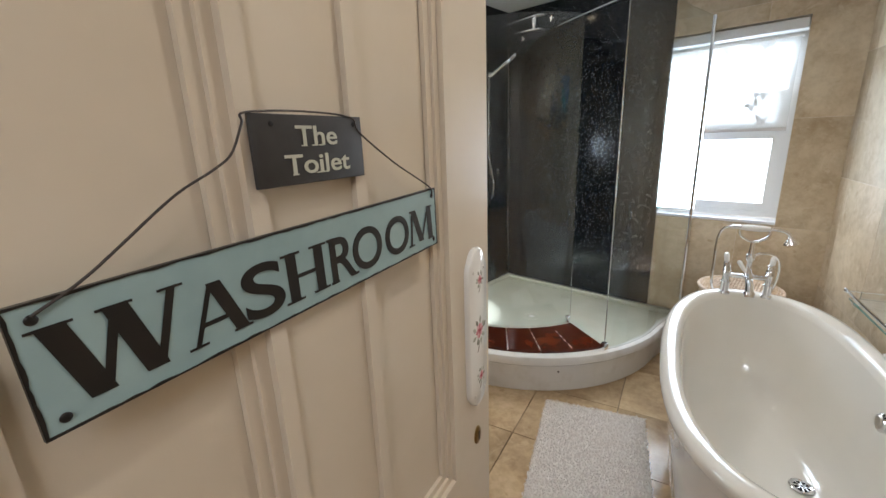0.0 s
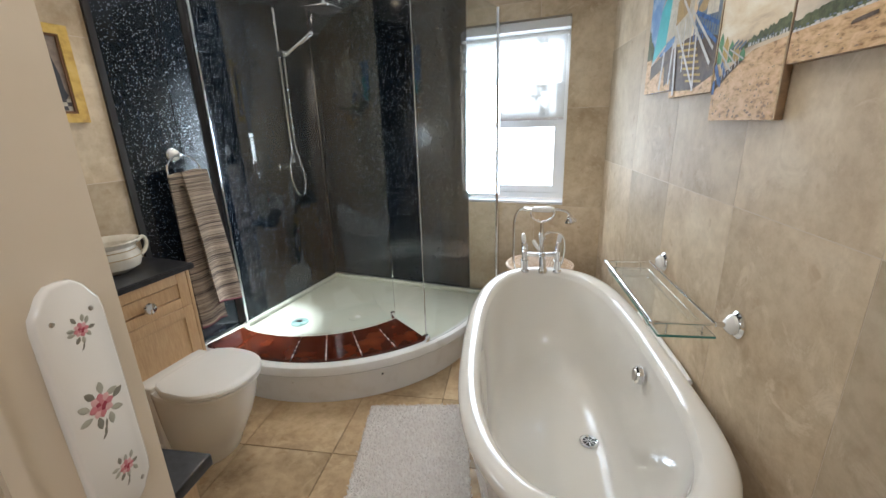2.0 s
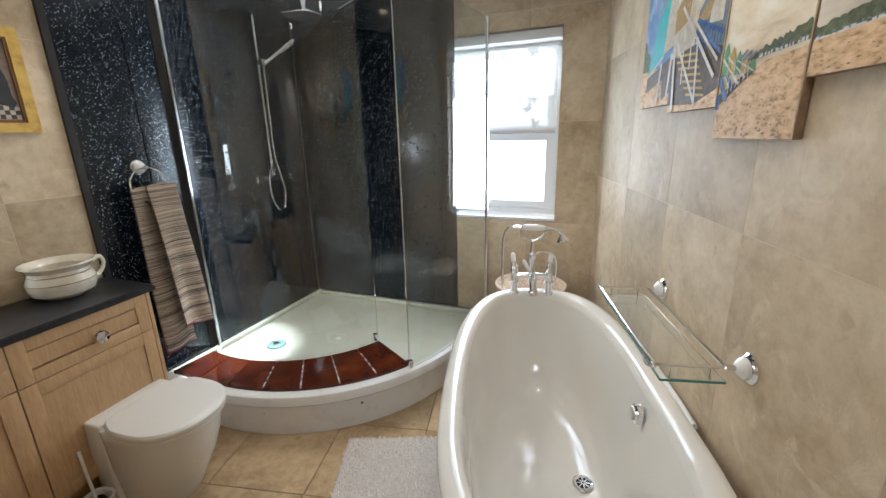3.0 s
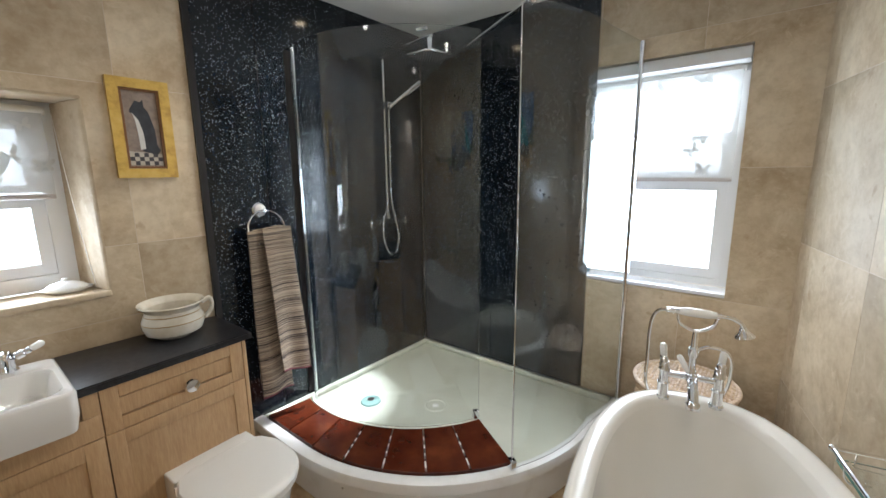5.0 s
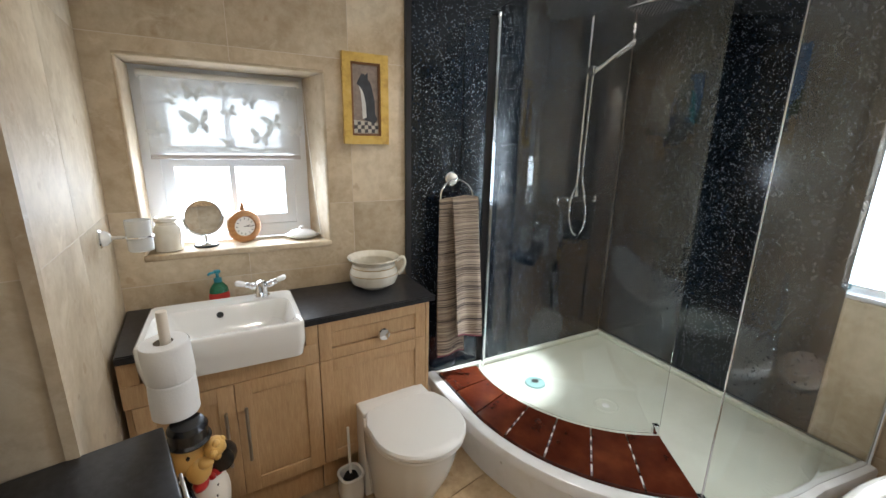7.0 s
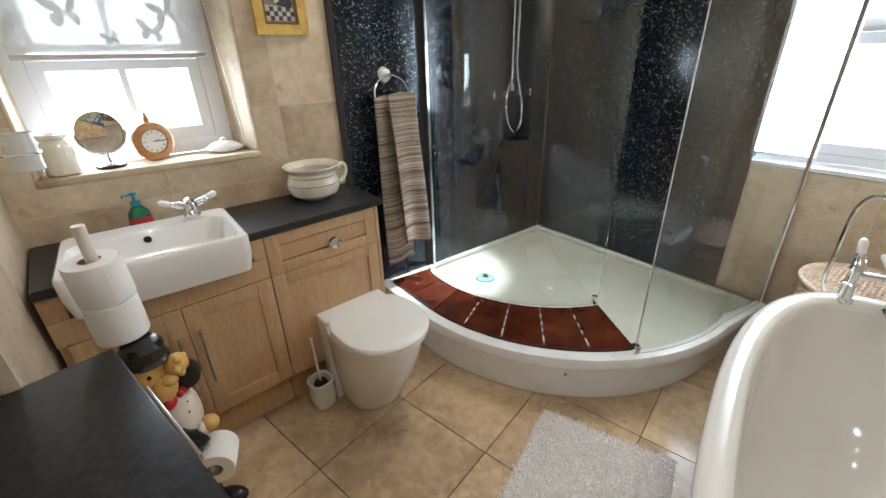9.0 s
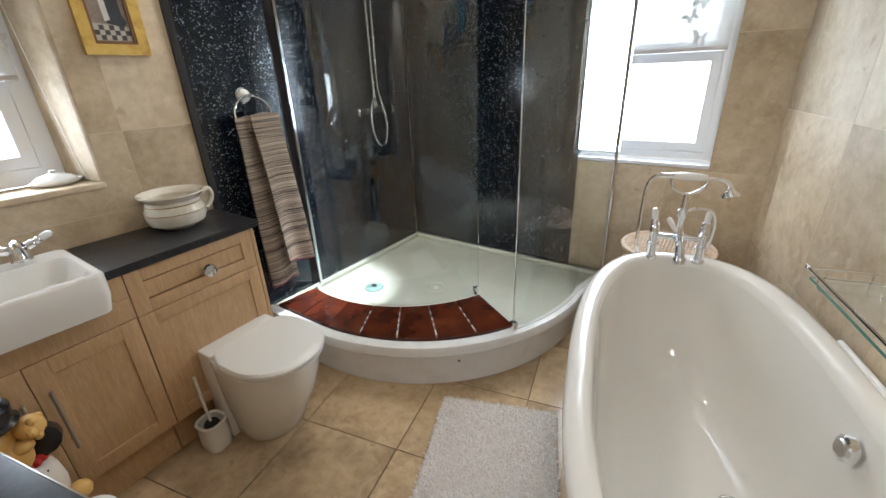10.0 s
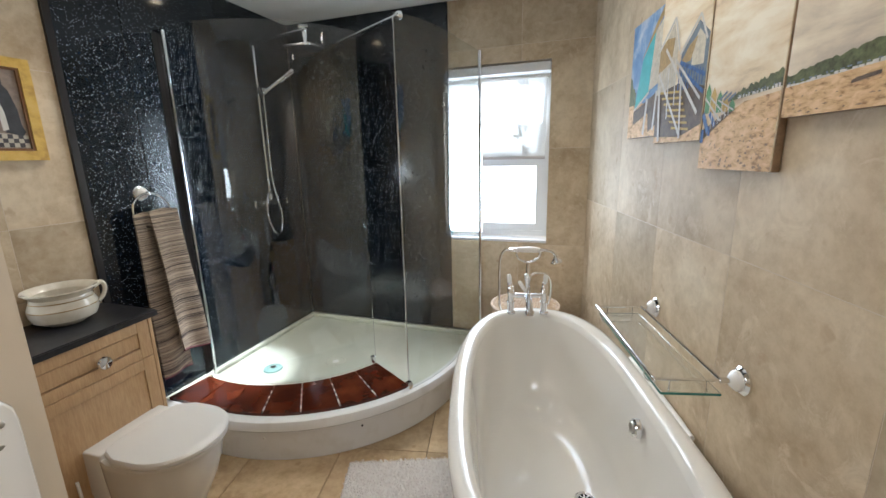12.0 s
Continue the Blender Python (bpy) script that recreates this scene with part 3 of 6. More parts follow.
def tray_line(r, out=0.045, n=26):
    pts = [(0.014, CY - r), (0.10, CY - r), (0.25, CY - r)]
    pts += [(CX + r * math.cos(a), CY + r * math.sin(a)) for a in [radians(-90 + 90 * k / n) for k in range(n + 1)]]
    pts += [(CX + r + out * 0.6, 3.14), (CX + r + out, 3.288)]
    return pts


def tray_ring(r, z):
    return [Vector((x, y, z)) for x, y in tray_line(r)] + [Vector((0.014, 3.288, z))]


tray = thing("shower_tray", "cream quadrant shower tray with a white curved skirt", "shower tray", pose(0, 0, 0))
part("skirt", Shape().rings([tray_ring(0.970, 0), tray_ring(0.980, 0.004), tray_ring(0.984, 0.182)], False, False, False), SKIRT, tray, "white curved skirt with small scuffs")
part("rim", Shape().rings([tray_ring(0.982, 0.180), tray_ring(1.014, 0.184), tray_ring(1.022, 0.192), tray_ring(1.022, 0.226), tray_ring(1.016, 0.238), tray_ring(1.0, 0.242),
                           tray_ring(0.972, 0.242), tray_ring(0.962, 0.238), tray_ring(0.952, 0.214), tray_ring(0.945, 0.208)], False, False, False), SKIRT, tray, "glossy white rounded rim")
part("basin_floor", Shape().add(tray_ring(0.95, 0.207), [tuple(range(len(tray_ring(0.95, 0))))]), TRAYM, tray)
up = Shape().box(0.013, 0.045, 1.975, 3.287, 0.208, 0.238, r=0.008)
part("upstand", up, TRAYM, tray)
part("upstand", Shape().box(0.046, 1.40, 3.255, 3.288, 0.208, 0.238, r=0.008), TRAYM, tray)


def arc(cx, cy, r, a0, a1, n=30):
    return [(cx + r * math.cos(radians(a0 + (a1 - a0) * k / n)), cy + r * math.sin(radians(a0 + (a1 - a0) * k / n))) for k in range(n + 1)]


def strip(shape, line, width, z0, z1, smooth=True):
    """An upright band that follows a line on the plan."""
    p = [Vector((x, y, 0)) for x, y in line]
    rings = []
    for i, q in enumerate(p):
        d = (p[min(i + 1, len(p) - 1)] - p[max(i - 1, 0)]).normalized()
        nrm = Vector((-d.y, d.x, 0)) * width / 2
        rings.append([q + nrm + Vector((0, 0, z0)), q - nrm + Vector((0, 0, z0)), q - nrm + Vector((0, 0, z1)), q + nrm + Vector((0, 0, z1))])
    return shape.rings([list(reversed(r)) for r in rings], True, True, True, smooth)


inner_line = [(0.040, 2.292), (0.075, 2.262)] + arc(IX, IY, IR, -100, -24.5)
part("curb", strip(Shape(), inner_line, 0.028, 0.207, 0.246), TRAYM, tray)
drain = part("drain", Shape().lathe([(0.001, 0.014), (0.030, 0.014), (0.052, 0.009), (0.056, 0.001)], 28, pose(0.323, 2.461, 0.207)), material("green_white_drain", (0.30, 0.46, 0.43), 0.2), tray, "pale green drain cover")
part("drain_slot", Shape().lathe([(0.016, 0.0152), (0.020, 0.0152), (0.020, 0.0142), (0.016, 0.0142)], 20, pose(0.323, 2.461, 0.207)), STEEL, drain)
part("moulded_ring", Shape().lathe([(0.05, 0.0005), (0.056, 0.004), (0.064, 0.0005)], 30, pose(0.641, 2.657, 0.207), close=False), TRAYM, tray)
part("moulded_ring", Shape().lathe([(0.001, 0.003), (0.014, 0.003), (0.020, 0.0005)], 20, pose(0.641, 2.657, 0.207)), PLASTIC, tray)
for ang in (-47, -75):
    part("screw_cap", Shape().ball((CX + 0.983 * math.cos(radians(ang)), CY + 0.983 * math.sin(radians(ang)), 0.13), 0.006, n=8), BLACK if ang == -47 else STEEL, tray)

# duckboard of radiating planks
duck = thing("duckboard", "dark red hardwood duckboard of radiating planks on the tray", "duckboard", pose(0, 0, 0))


def outer_at(u):
    s_ = u * 1.322
    if s_ < 0.33:
        return Vector((0.05 + s_ * 0.35 / 0.33, CY - 0.955))
    a = radians(-90) + (s_ - 0.33) / 0.944
    return Vector((CX + 0.955 * math.cos(a), CY + 0.955 * math.sin(a)))


def inner_at(u):
    a = radians(-103 + u * 78.0)
    return Vector((IX + 0.765 * math.cos(a), IY + 0.765 * math.sin(a)))


NP = 7
for k in range(NP):
    u0, u1 = k / NP + 0.0032, (k + 1) / NP - 0.0032
    steps = 6
    poly = [outer_at(u0 + (u1 - u0) * j / steps) for j in range(steps + 1)] + [inner_at(u1 - (u1 - u0) * j / steps) for j in range(steps + 1)]
    pl = part("plank", Shape().prism([(p.x, p.y) for p in poly], 0.228, 0.249), TEAK, duck)
for k in range(3, NP):
    for f0, f1 in ((0.10, 0.24), (0.36, 0.42), (0.52, 0.60), (0.72, 0.80)):
        a0, a1 = outer_at(k / NP), inner_at(k / NP)
        p0, p1 = a0.lerp(a1, f0), a0.lerp(a1, f1)
        part("spacer", strip(Shape(), [(p0.x, p0.y), (p1.x, p1.y)], 0.0075, 0.229, 0.2475, False), PLASTIC, duck, "white plastic spacer")
for f in (0.14, 0.38, 0.62, 0.86):
    line = [outer_at(j / 30) * (1 - f) + inner_at(j / 30) * f for j in range(1, 30)]
    part("batten", strip(Shape(), [(p.x, p.y) for p in line], 0.035, 0.208, 0.2275), TEAK, duck)

# glass screens
screen = thing("shower_screen", "clear curved inner shower glass in a chrome wall channel", "shower screen", pose(0, 0, 0))
part("glass", strip(Shape(), inner_line, 0.006, 0.248, 2.10), SHOWERGLASS, screen, shadow=False)
part("wall_channel", Shape().box(0.013, 0.047, 2.286, 2.306, 0.243, 2.115, r=0.003), CHROME, screen)
ex, ey = inner_line[-1]
part("glass_clamp", Shape().box(-0.014, 0.014, -0.014, 0.014, 0, 0.045, pose(ex - 0.01, ey - 0.015, 0.245, 0, 0, 60), r=0.004), CHROME, screen)
part("top_clip", Shape().tube([(0.75, 2.44, 2.085), (0.79, 2.46, 2.085)], 0.008), CHROME, screen)
screen2 = thing("shower_screen", "clear curved outer shower glass with a chrome brace bar", "shower screen", pose(0, 0, 0))
outer_line = arc(CX, CY, 0.988, -31, 0, 22) + [(1.415, 3.14), (1.435, 3.285)]
part("glass", strip(Shape(), outer_line, 0.006, 0.243, 2.09), SHOWERGLASS, screen2, shadow=False)
part("wall_channel", Shape().box(1.424, 1.446, 3.268, 3.299, 0.242, 2.095, r=0.003), CHROME, screen2)
ex, ey = outer_line[0]
part("glass_clamp", Shape().box(-0.014, 0.014, -0.016, 0.016, 0, 0.045, pose(ex, ey, 0.243, 0, 0, 60), r=0.004), CHROME, screen2)
part("edge_strip", Shape().tube([(ex, ey - 0.002, 0.29), (ex, ey - 0.002, 2.07)], 0.0028, 6), CHROME, screen2, "polished glass edge")
part("brace_bar", Shape().tube(bend([(1.262, 2.480, 2.085), (0.95, 2.72, 2.115), (0.62, 2.98, 2.145), (0.44, 3.16, 2.165), (0.385, 3.288, 2.168)]), 0.010), CHROME, screen2)
part("bar_clamp", Shape().ball((1.258, 2.480, 2.083), 0.019), CHROME, screen2)

# riser, head and hand shower
RY = 2.88
shower = thing("shower_mixer", "chrome shower with square rain head and riser rail", "shower", pose(0, RY, 0))
part("riser", Shape().tube(bend([(0.075, 0, 1.20), (0.075, 0, 1.6), (0.075, 0, 2.165)]), 0.009), CHROME, shower)
M_ARM = pose(0.075, 0, 2.172, 0, 0, -13.7)
part("arm", Shape().box(-0.02, 0.50, -0.012, 0.012, -0.008, 0.010, M_ARM, r=0.004), CHROME, shower)
part("arm_drop", Shape().lathe([(0.012, -0.085), (0.012, -0.045), (0.017, -0.042), (0.017, -0.009)], 16, M_ARM @ pose(0.484, 0, 0)), CHROME, shower)
M_HEAD = M_ARM @ pose(0.484, 0, -0.092, 0, 0, 13.7)
head = part("rain_head", Shape().box(-0.085, 0.085, -0.085, 0.085, -0.006, 0.007, M_HEAD, r=0.004), CHROME, shower, "square chrome rain shower head")
noz = Shape()
for i in range(9):
    for j in range(9):
        noz.box(-0.0745 + i * 0.018, -0.0695 + i * 0.018, -0.0745 + j * 0.018, -0.0695 + j * 0.018, -0.0095, -0.0055, M_HEAD)
tagged(part("nozzles", noz, BLACK, head), kind="stuff")
valve = part("valve_bar", Shape().tube([(0.085, -0.13, 1.188), (0.085, 0.13, 1.188)], 0.021, 18), CHROME, shower)
for yy in (-0.15, 0.15):
    part("valve_knob", Shape().box(0.062, 0.108, yy - 0.022, yy + 0.022, 1.165, 1.211, r=0.006), CHROME, valve)
for yy in (-0.075, 0.075):
    part("wall_union", Shape().tube([(0.013, yy, 1.188), (0.085, yy, 1.188)], 0.014), CHROME, valve)
for zz in (1.86, 2.15):
    part("rail_bracket", Shape().tube([(0.013, 0, zz), (0.075, 0, zz)], 0.010), CHROME, shower)
part("slider", Shape().box(0.055, 0.135, -0.022, 0.030, 1.878, 1.915, r=0.006), CHROME, shower)
M_HAND = look((0.125, 0.0, 1.885), (0.255, 0.115, 2.02))
hand = part("hand_shower", Shape().box(-0.015, 0.015, -0.010, 0.010, -0.235, 0.01, M_HAND, r=0.005), CHROME, shower)
part("spray_face", Shape().box(-0.011, 0.011, -0.0125, -0.0095, -0.228, -0.125, M_HAND, r=0.0012), STEEL, hand)
part("hose", Shape().tube(bend([(0.118, -0.004, 1.87), (0.105, 0.006, 1.60), (0.100, 0.012, 1.33), (0.105, 0.040, 1.20), (0.115, 0.052, 1.08), (0.12, 0.015, 0.985), (0.12, -0.045, 1.00), (0.12, -0.085, 1.10), (0.115, -0.075, 1.20), (0.105, -0.035, 1.255), (0.09, 0.0, 1.235), (0.085, 0.0, 1.20)], 10), 0.0058), CHROME, shower)

# ---- bath, taps, basket, rug ----
bath = thing("bath", "glossy white freestanding oval bath beside the wall", "bath", pose(2.018, 1.997, 0, 0, 0, 14))


def rim_height(v):
    return 0.612 + (0.022 if v > 0 else 0.075) * v * v


def oval(a, b, zoff, absolute=None, n=72, p=2.55, wall_side=2.55):
    """A superellipse ring; the side towards the wall may be squarer."""
    out = []
    for k in range(n):
        ang = 2 * math.pi * k / n
        c, s_ = math.cos(ang), math.sin(ang)
        q = p + (wall_side - p) * max(0.0, c)
        x = 1.03 * a * math.copysign(abs(c) ** (2 / q), c)
        v = math.copysign(abs(s_) ** (2 / q), s_)
        out.append(Vector((x, b * v, absolute if absolute is not None else rim_height(v) + zoff)))
    return out


WS = 3.05
part("outer_shell", Shape().rings([oval(0.25, 0.64, 0, 0.0), oval(0.262, 0.655, 0, 0.02), oval(0.30, 0.71, 0, 0.22), oval(0.325, 0.755, 0, 0.45, wall_side=WS), oval(0.338, 0.79, -0.055, wall_side=WS), oval(0.348, 0.805, -0.040, wall_side=WS)], True, False), ACRYLIC, bath)
part("rolled_rim", Shape().rings([oval(0.348, 0.805, -0.040, wall_side=WS), oval(0.358, 0.818, -0.031, wall_side=WS), oval(0.362, 0.822, -0.017, wall_side=WS), oval(0.360, 0.820, -0.004, wall_side=WS), oval(0.352, 0.812, 0.005, wall_side=WS),
                                  oval(0.336, 0.797, 0.009, wall_side=2.9), oval(0.318, 0.780, 0.008, wall_side=2.75), oval(0.304, 0.766, 0.003), oval(0.296, 0.757, -0.008), oval(0.291, 0.751, -0.026)], False, False), ACRYLIC, bath)
part("inner_shell", Shape().rings([oval(0.291, 0.751, -0.026), oval(0.286, 0.743, -0.07), oval(0.279, 0.722, -0.16), oval(0.268, 0.685, 0, 0.34), oval(0.254, 0.635, 0, 0.24), oval(0.236, 0.58, 0, 0.178), oval(0.205, 0.50, 0, 0.144), oval(0.16, 0.40, 0, 0.131), oval(0.06, 0.2, 0, 0.127)], False, True), ACRYLIC, bath)
part("sealant_strip", Shape().tube([(0.372, 0.30, 0.612), (0.377, 0.10, 0.610), (0.376, -0.10, 0.610), (0.370, -0.205, 0.612)], 0.010, 8), PLASTIC, bath, "white sealant strip against the tiles")
waste = part("waste", Shape().lathe([(0.037, 0.0), (0.040, 0.004), (0.034, 0.008), (0.026, 0.005), (0.026, 0.003)], 28, pose(0.145, 0.045, 0.1335), close=False), CHROME, bath, "chrome waste ring")
part("waste_hole", Shape().lathe([(0.001, 0.003), (0.027, 0.003)], 24, pose(0.145, 0.045, 0.1335), close=False), DARKHOLE, waste)
for k in range(4):
    part("waste_bar", Shape().box(-0.026, 0.026, -0.0025, 0.0025, 0.003, 0.006, pose(0.145, 0.045, 0.1335, 0, 0, 45 * k)), CHROME, waste)
over = part("overflow", Shape().lathe([(0.001, 0.026), (0.026, 0.026), (0.032, 0.021), (0.034, 0.006), (0.030, 0.0)], 30, pose(0.286, -0.045, 0.525, 0, -84, 0)), CHROME, bath, "round chrome overflow")
part("overflow_cap", Shape().lathe([(0.001, 0.031), (0.019, 0.030), (0.022, 0.0262)], 24, pose(0.286, -0.045, 0.525, 0, -84, 0)), STEEL, over)

M_TAP = pose(1.826, 2.735, 0.628, 0, 0, 14)
tap = thing("bath_shower_mixer", "traditional chrome bath mixer with white-handled hand shower on the rim", "tap", M_TAP)
for sx in (-0.088, 0.088):
    pil = part("pillar", Shape().lathe([(0.026, 0.0), (0.026, 0.008), (0.019, 0.014), (0.020, 0.060), (0.023, 0.066), (0.017, 0.072), (0.016, 0.110), (0.021, 0.118), (0.016, 0.135), (0.013, 0.150)], 20, pose(sx, 0, 0)), CHROME, tap)
    mm = pose(sx, 0, 0.128, -12, -7 if sx < 0 else 7, 0)
    part("valve_head", Shape().lathe([(0.017, -0.01), (0.019, 0.01), (0.014, 0.02), (0.016, 0.034), (0.011, 0.042)], 18, mm), CHROME, pil)
    part("lever", Shape().lathe([(0.007, 0.03), (0.012, 0.042), (0.013, 0.075), (0.009, 0.086), (0.002, 0.090)], 14, mm), CERAMIC, pil, "white ceramic lever")
part("cross_bar", Shape().tube([(-0.088, 0, 0.100), (0.088, 0, 0.100)], 0.012, 14), CHROME, tap)
part("spout", Shape().tube(bend([(0, 0, 0.105), (0, -0.035, 0.100), (0, -0.075, 0.082), (0, -0.105, 0.050), (0, -0.112, 0.030)]), [0.019] * 8 + [0.017] * 8 + [0.018] * 8 + [0.024] * 9, 18), CHROME, tap)
stem = part("stem", Shape().lathe([(0.016, 0.095), (0.021, 0.105), (0.017, 0.125), (0.011, 0.14), (0.013, 0.18), (0.019, 0.19), (0.019, 0.215), (0.012, 0.222), (0.009, 0.28)], 18), CHROME, tap)
part("diverter", Shape().lathe([(0.006, 0), (0.010, 0.02), (0.011, 0.058), (0.006, 0.066)], 14, pose(-0.012, -0.012, 0.125, -18, -32, 0)), CERAMIC, stem, "white ceramic diverter lever")
part("cradle", Shape().tube(bend([(-0.062, 0, 0.345), (-0.05, 0, 0.305), (0, 0, 0.282), (0.05, 0, 0.305), (0.064, 0, 0.345)]), 0.006), CHROME, stem)
hs = part("hand_shower", Shape().tube([(-0.10, 0, 0.352), (-0.058, 0, 0.352)], 0.011, 14), CHROME, tap)
part("grip", Shape().tube([(-0.058, 0, 0.352), (-0.03, 0, 0.352), (0.03, 0, 0.350), (0.058, 0, 0.349)], [0.012, 0.016, 0.016, 0.012], 16), CERAMIC, hs, "white ceramic grip")
part("neck", Shape().tube(bend([(0.058, 0, 0.349), (0.10, 0, 0.346), (0.132, 0, 0.330), (0.142, 0, 0.305)]), 0.008), CHROME, hs)
part("rose", Shape().lathe([(0.010, 0.03), (0.014, 0.018), (0.030, 0.002), (0.031, -0.004), (0.022, -0.010), (0.001, -0.012)], 22, pose(0.146, 0, 0.287, 0, -14, 0)), CHROME, hs)
part("hose", Shape().tube(bend([(-0.10, 0, 0.352), (-0.128, 0.0, 0.342), (-0.146, 0.005, 0.29), (-0.148, 0.01, 0.16), (-0.140, 0.028, 0.02), (-0.06, 0.075, -0.12), (0.03, 0.08, -0.10), (0.115, 0.06, 0.02), (0.128, 0.03, 0.14), (0.105, 0.012, 0.21), (0.05, 0.006, 0.225), (0.012, 0.0, 0.212)], 10), 0.0062, 8), CHROME, tap, "ribbed chrome hose")

basket = thing("laundry_basket", "round woven rattan laundry basket with a lid", "basket", pose(1.775, 3.035, 0))
core = Shape().lathe([(0.16, 0.004), (0.165, 0.02), (0.186, 0.30), (0.188, 0.54)], 36)
body = part("body", core, RATTAN, basket)
for k in range(26):
    z = 0.015 + k * 0.0206
    rr = 0.167 + 0.023 * z / 0.54
    pts = [((rr + 0.003 * (1 if (i + k) % 2 else -1)) * math.cos(2 * math.pi * i / 44), (rr + 0.003 * (1 if (i + k) % 2 else -1)) * math.sin(2 * math.pi * i / 44), z) for i in range(45)]
    part("weave_strand", Shape().tube(pts, 0.0085, 6), RATTAN, body)
lid = part("lid", Shape().lathe([(0.19, 0.545), (0.203, 0.552), (0.203, 0.568), (0.16, 0.584), (0.001, 0.588)], 40), RATTAN, basket, "pale woven cane lid")
weave = Shape()
rnd = random.Random(8)
for i in range(-13, 14):
    for j in range(-13, 14):
        x, y = i * 0.0155, j * 0.0155
        rr = math.hypot(x, y)
        if rr < 0.196:
            over_ = (i + j) % 2
            weave.ball((x, y, 0.588 - 0.022 * (rr / 0.2) ** 3 + rnd.uniform(0, 0.0015)), (0.0100 if over_ else 0.0058, 0.0058 if over_ else 0.0100, 0.0052), n=6)
part("lid_weave", weave, LIDM, lid)
part("lid_rim", Shape().tube([(0.201 * math.cos(2 * math.pi * k / 40), 0.201 * math.sin(2 * math.pi * k / 40), 0.566) for k in range(41)], 0.009, 8), LIDM, lid)

rug = thing("bath_mat", "white shaggy cotton bath mat on the floor tiles", "mat", pose(1.067, 2.105, 0, 0, 0, 20.5))
part("backing", Shape().box(0.004, 0.496, -0.796, -0.004, 0.001, 0.008), RUGM, rug)
pile = Shape()
rnd = random.Random(5)
for i in range(100):
    for j in range(160):
        x, y = 0.5 * (i + rnd.random()) / 100, -0.8 * (j + rnd.random()) / 160
        a, lean, h = rnd.uniform(0, 6.28), rnd.uniform(0.002, 0.009), rnd.uniform(0.013, 0.021)
        dx, dy, w = math.cos(a), math.sin(a), rnd.uniform(0.0016, 0.0026)
        px, py = -dy * w, dx * w
        tx, ty = x + dx * lean, y + dy * lean
        pile.add([(x - px, y - py, 0.006), (x + px, y + py, 0.006), (x + dx * w * 1.5, y + dy * w * 1.5, 0.007),
                  (tx - px, ty - py, h), (tx + px, ty + py, h), (tx + dx * w, ty + dy * w, h - 0.002)],
                 [(0, 1, 4, 3), (1, 2, 5, 4), (2, 0, 3, 5), (3, 4, 5)])
tagged(part("pile", pile, RUGM, rug), kind="stuff")

# glass shelf on the east wall
shelf = thing("glass_shelf", "clear glass shelf with chrome gallery rail on the tiled wall", "shelf", M_E)
S0, S1, ZS = 0.385, 0.902, 0.893
for sx in (S0, S1):
    ros = part("rosette", Shape().lathe([(0.036, 0.0), (0.036, 0.005), (0.031, 0.009), (0.027, 0.012)], 28, pose(sx, 0, ZS, 90, 0, 0)), CHROME, shelf)
    part("ceramic_cap", Shape().lathe([(0.027, 0.010), (0.026, 0.020), (0.016, 0.030), (0.010, 0.034)], 24, pose(sx, 0, ZS, 90, 0, 0)), CERAMIC, ros, "white ceramic boss")
    part("pin", Shape().tube([(sx, -0.03, ZS), (sx, -0.055, ZS)], 0.007), CHROME, ros)
gl = part("glass_plate", Shape().box(S0 - 0.012, S1 + 0.012, -0.200, -0.055, 0.857, 0.863), GLASS, shelf, "clear glass plate with green edges", shadow=False)
for a in ((S0 - 0.0135, S0 - 0.0122, -0.200, -0.055), (S1 + 0.0122, S1 + 0.0135, -0.200, -0.055), (S0 - 0.012, S1 + 0.012, -0.2014, -0.2002)):
    part("plate_edge", Shape().box(a[0], a[1], a[2], a[3], 0.857, 0.863), GLASS_EDGE, gl, "green polished edge")
for sy_ in (-0.052, -0.215):
    part("rail", Shape().tube([(S0 - 0.005, sy_, ZS), (S1 + 0.005, sy_, ZS)], 0.0042, 8), CHROME, shelf)
for sx in (S0, S1):
    part("rail", Shape().tube([(sx, -0.045, ZS), (sx, -0.215, ZS)], 0.0038, 8), CHROME, shelf)
    part("rail_end", Shape().ball((sx, -0.215, ZS), 0.008), CHROME, shelf)
    part("drop_wire", Shape().tube(bend([(sx, -0.085, ZS), (sx, -0.085, 0.865), (sx, -0.09, 0.853), (sx, -0.17, 0.853), (sx, -0.175, 0.865), (sx, -0.175, ZS)], 4), 0.002, 6), CHROME, shelf)
for sx in (S0 + 0.06, S1 - 0.06):
    part("drop_wire", Shape().tube(bend([(sx, -0.215, ZS), (sx, -0.214, 0.868), (sx, -0.20, 0.853), (sx, -0.17, 0.854)], 4), 0.002, 6), CHROME, shelf)

# canvas prints on the east wall
def flat(colour, spread=0.15, scale=30, rough=0.6):
    m = material("print", colour, rough)
    lo, hi = tuple(c * (1 - spread) for c in colour), tuple(min(1, c * (1 + spread)) for c in colour)
    to_base(m, ramp(m, noise_node(m, scale, 5, 0.6), [(0.3, lo), (0.7, hi)]))
    return m


def blend_print(name, stops, scale, stretch=None, detail=6):
    """Printed ink that drifts between several tones."""
    m = material(name, stops[1][1], 0.62)
    to_base(m, ramp(m, noise_node(m, scale, detail, 0.6, stretch=stretch, distortion=0.4), stops))
    bump(m, noise_node(m, 900, 2), 0.15, 0.0006)
    return m


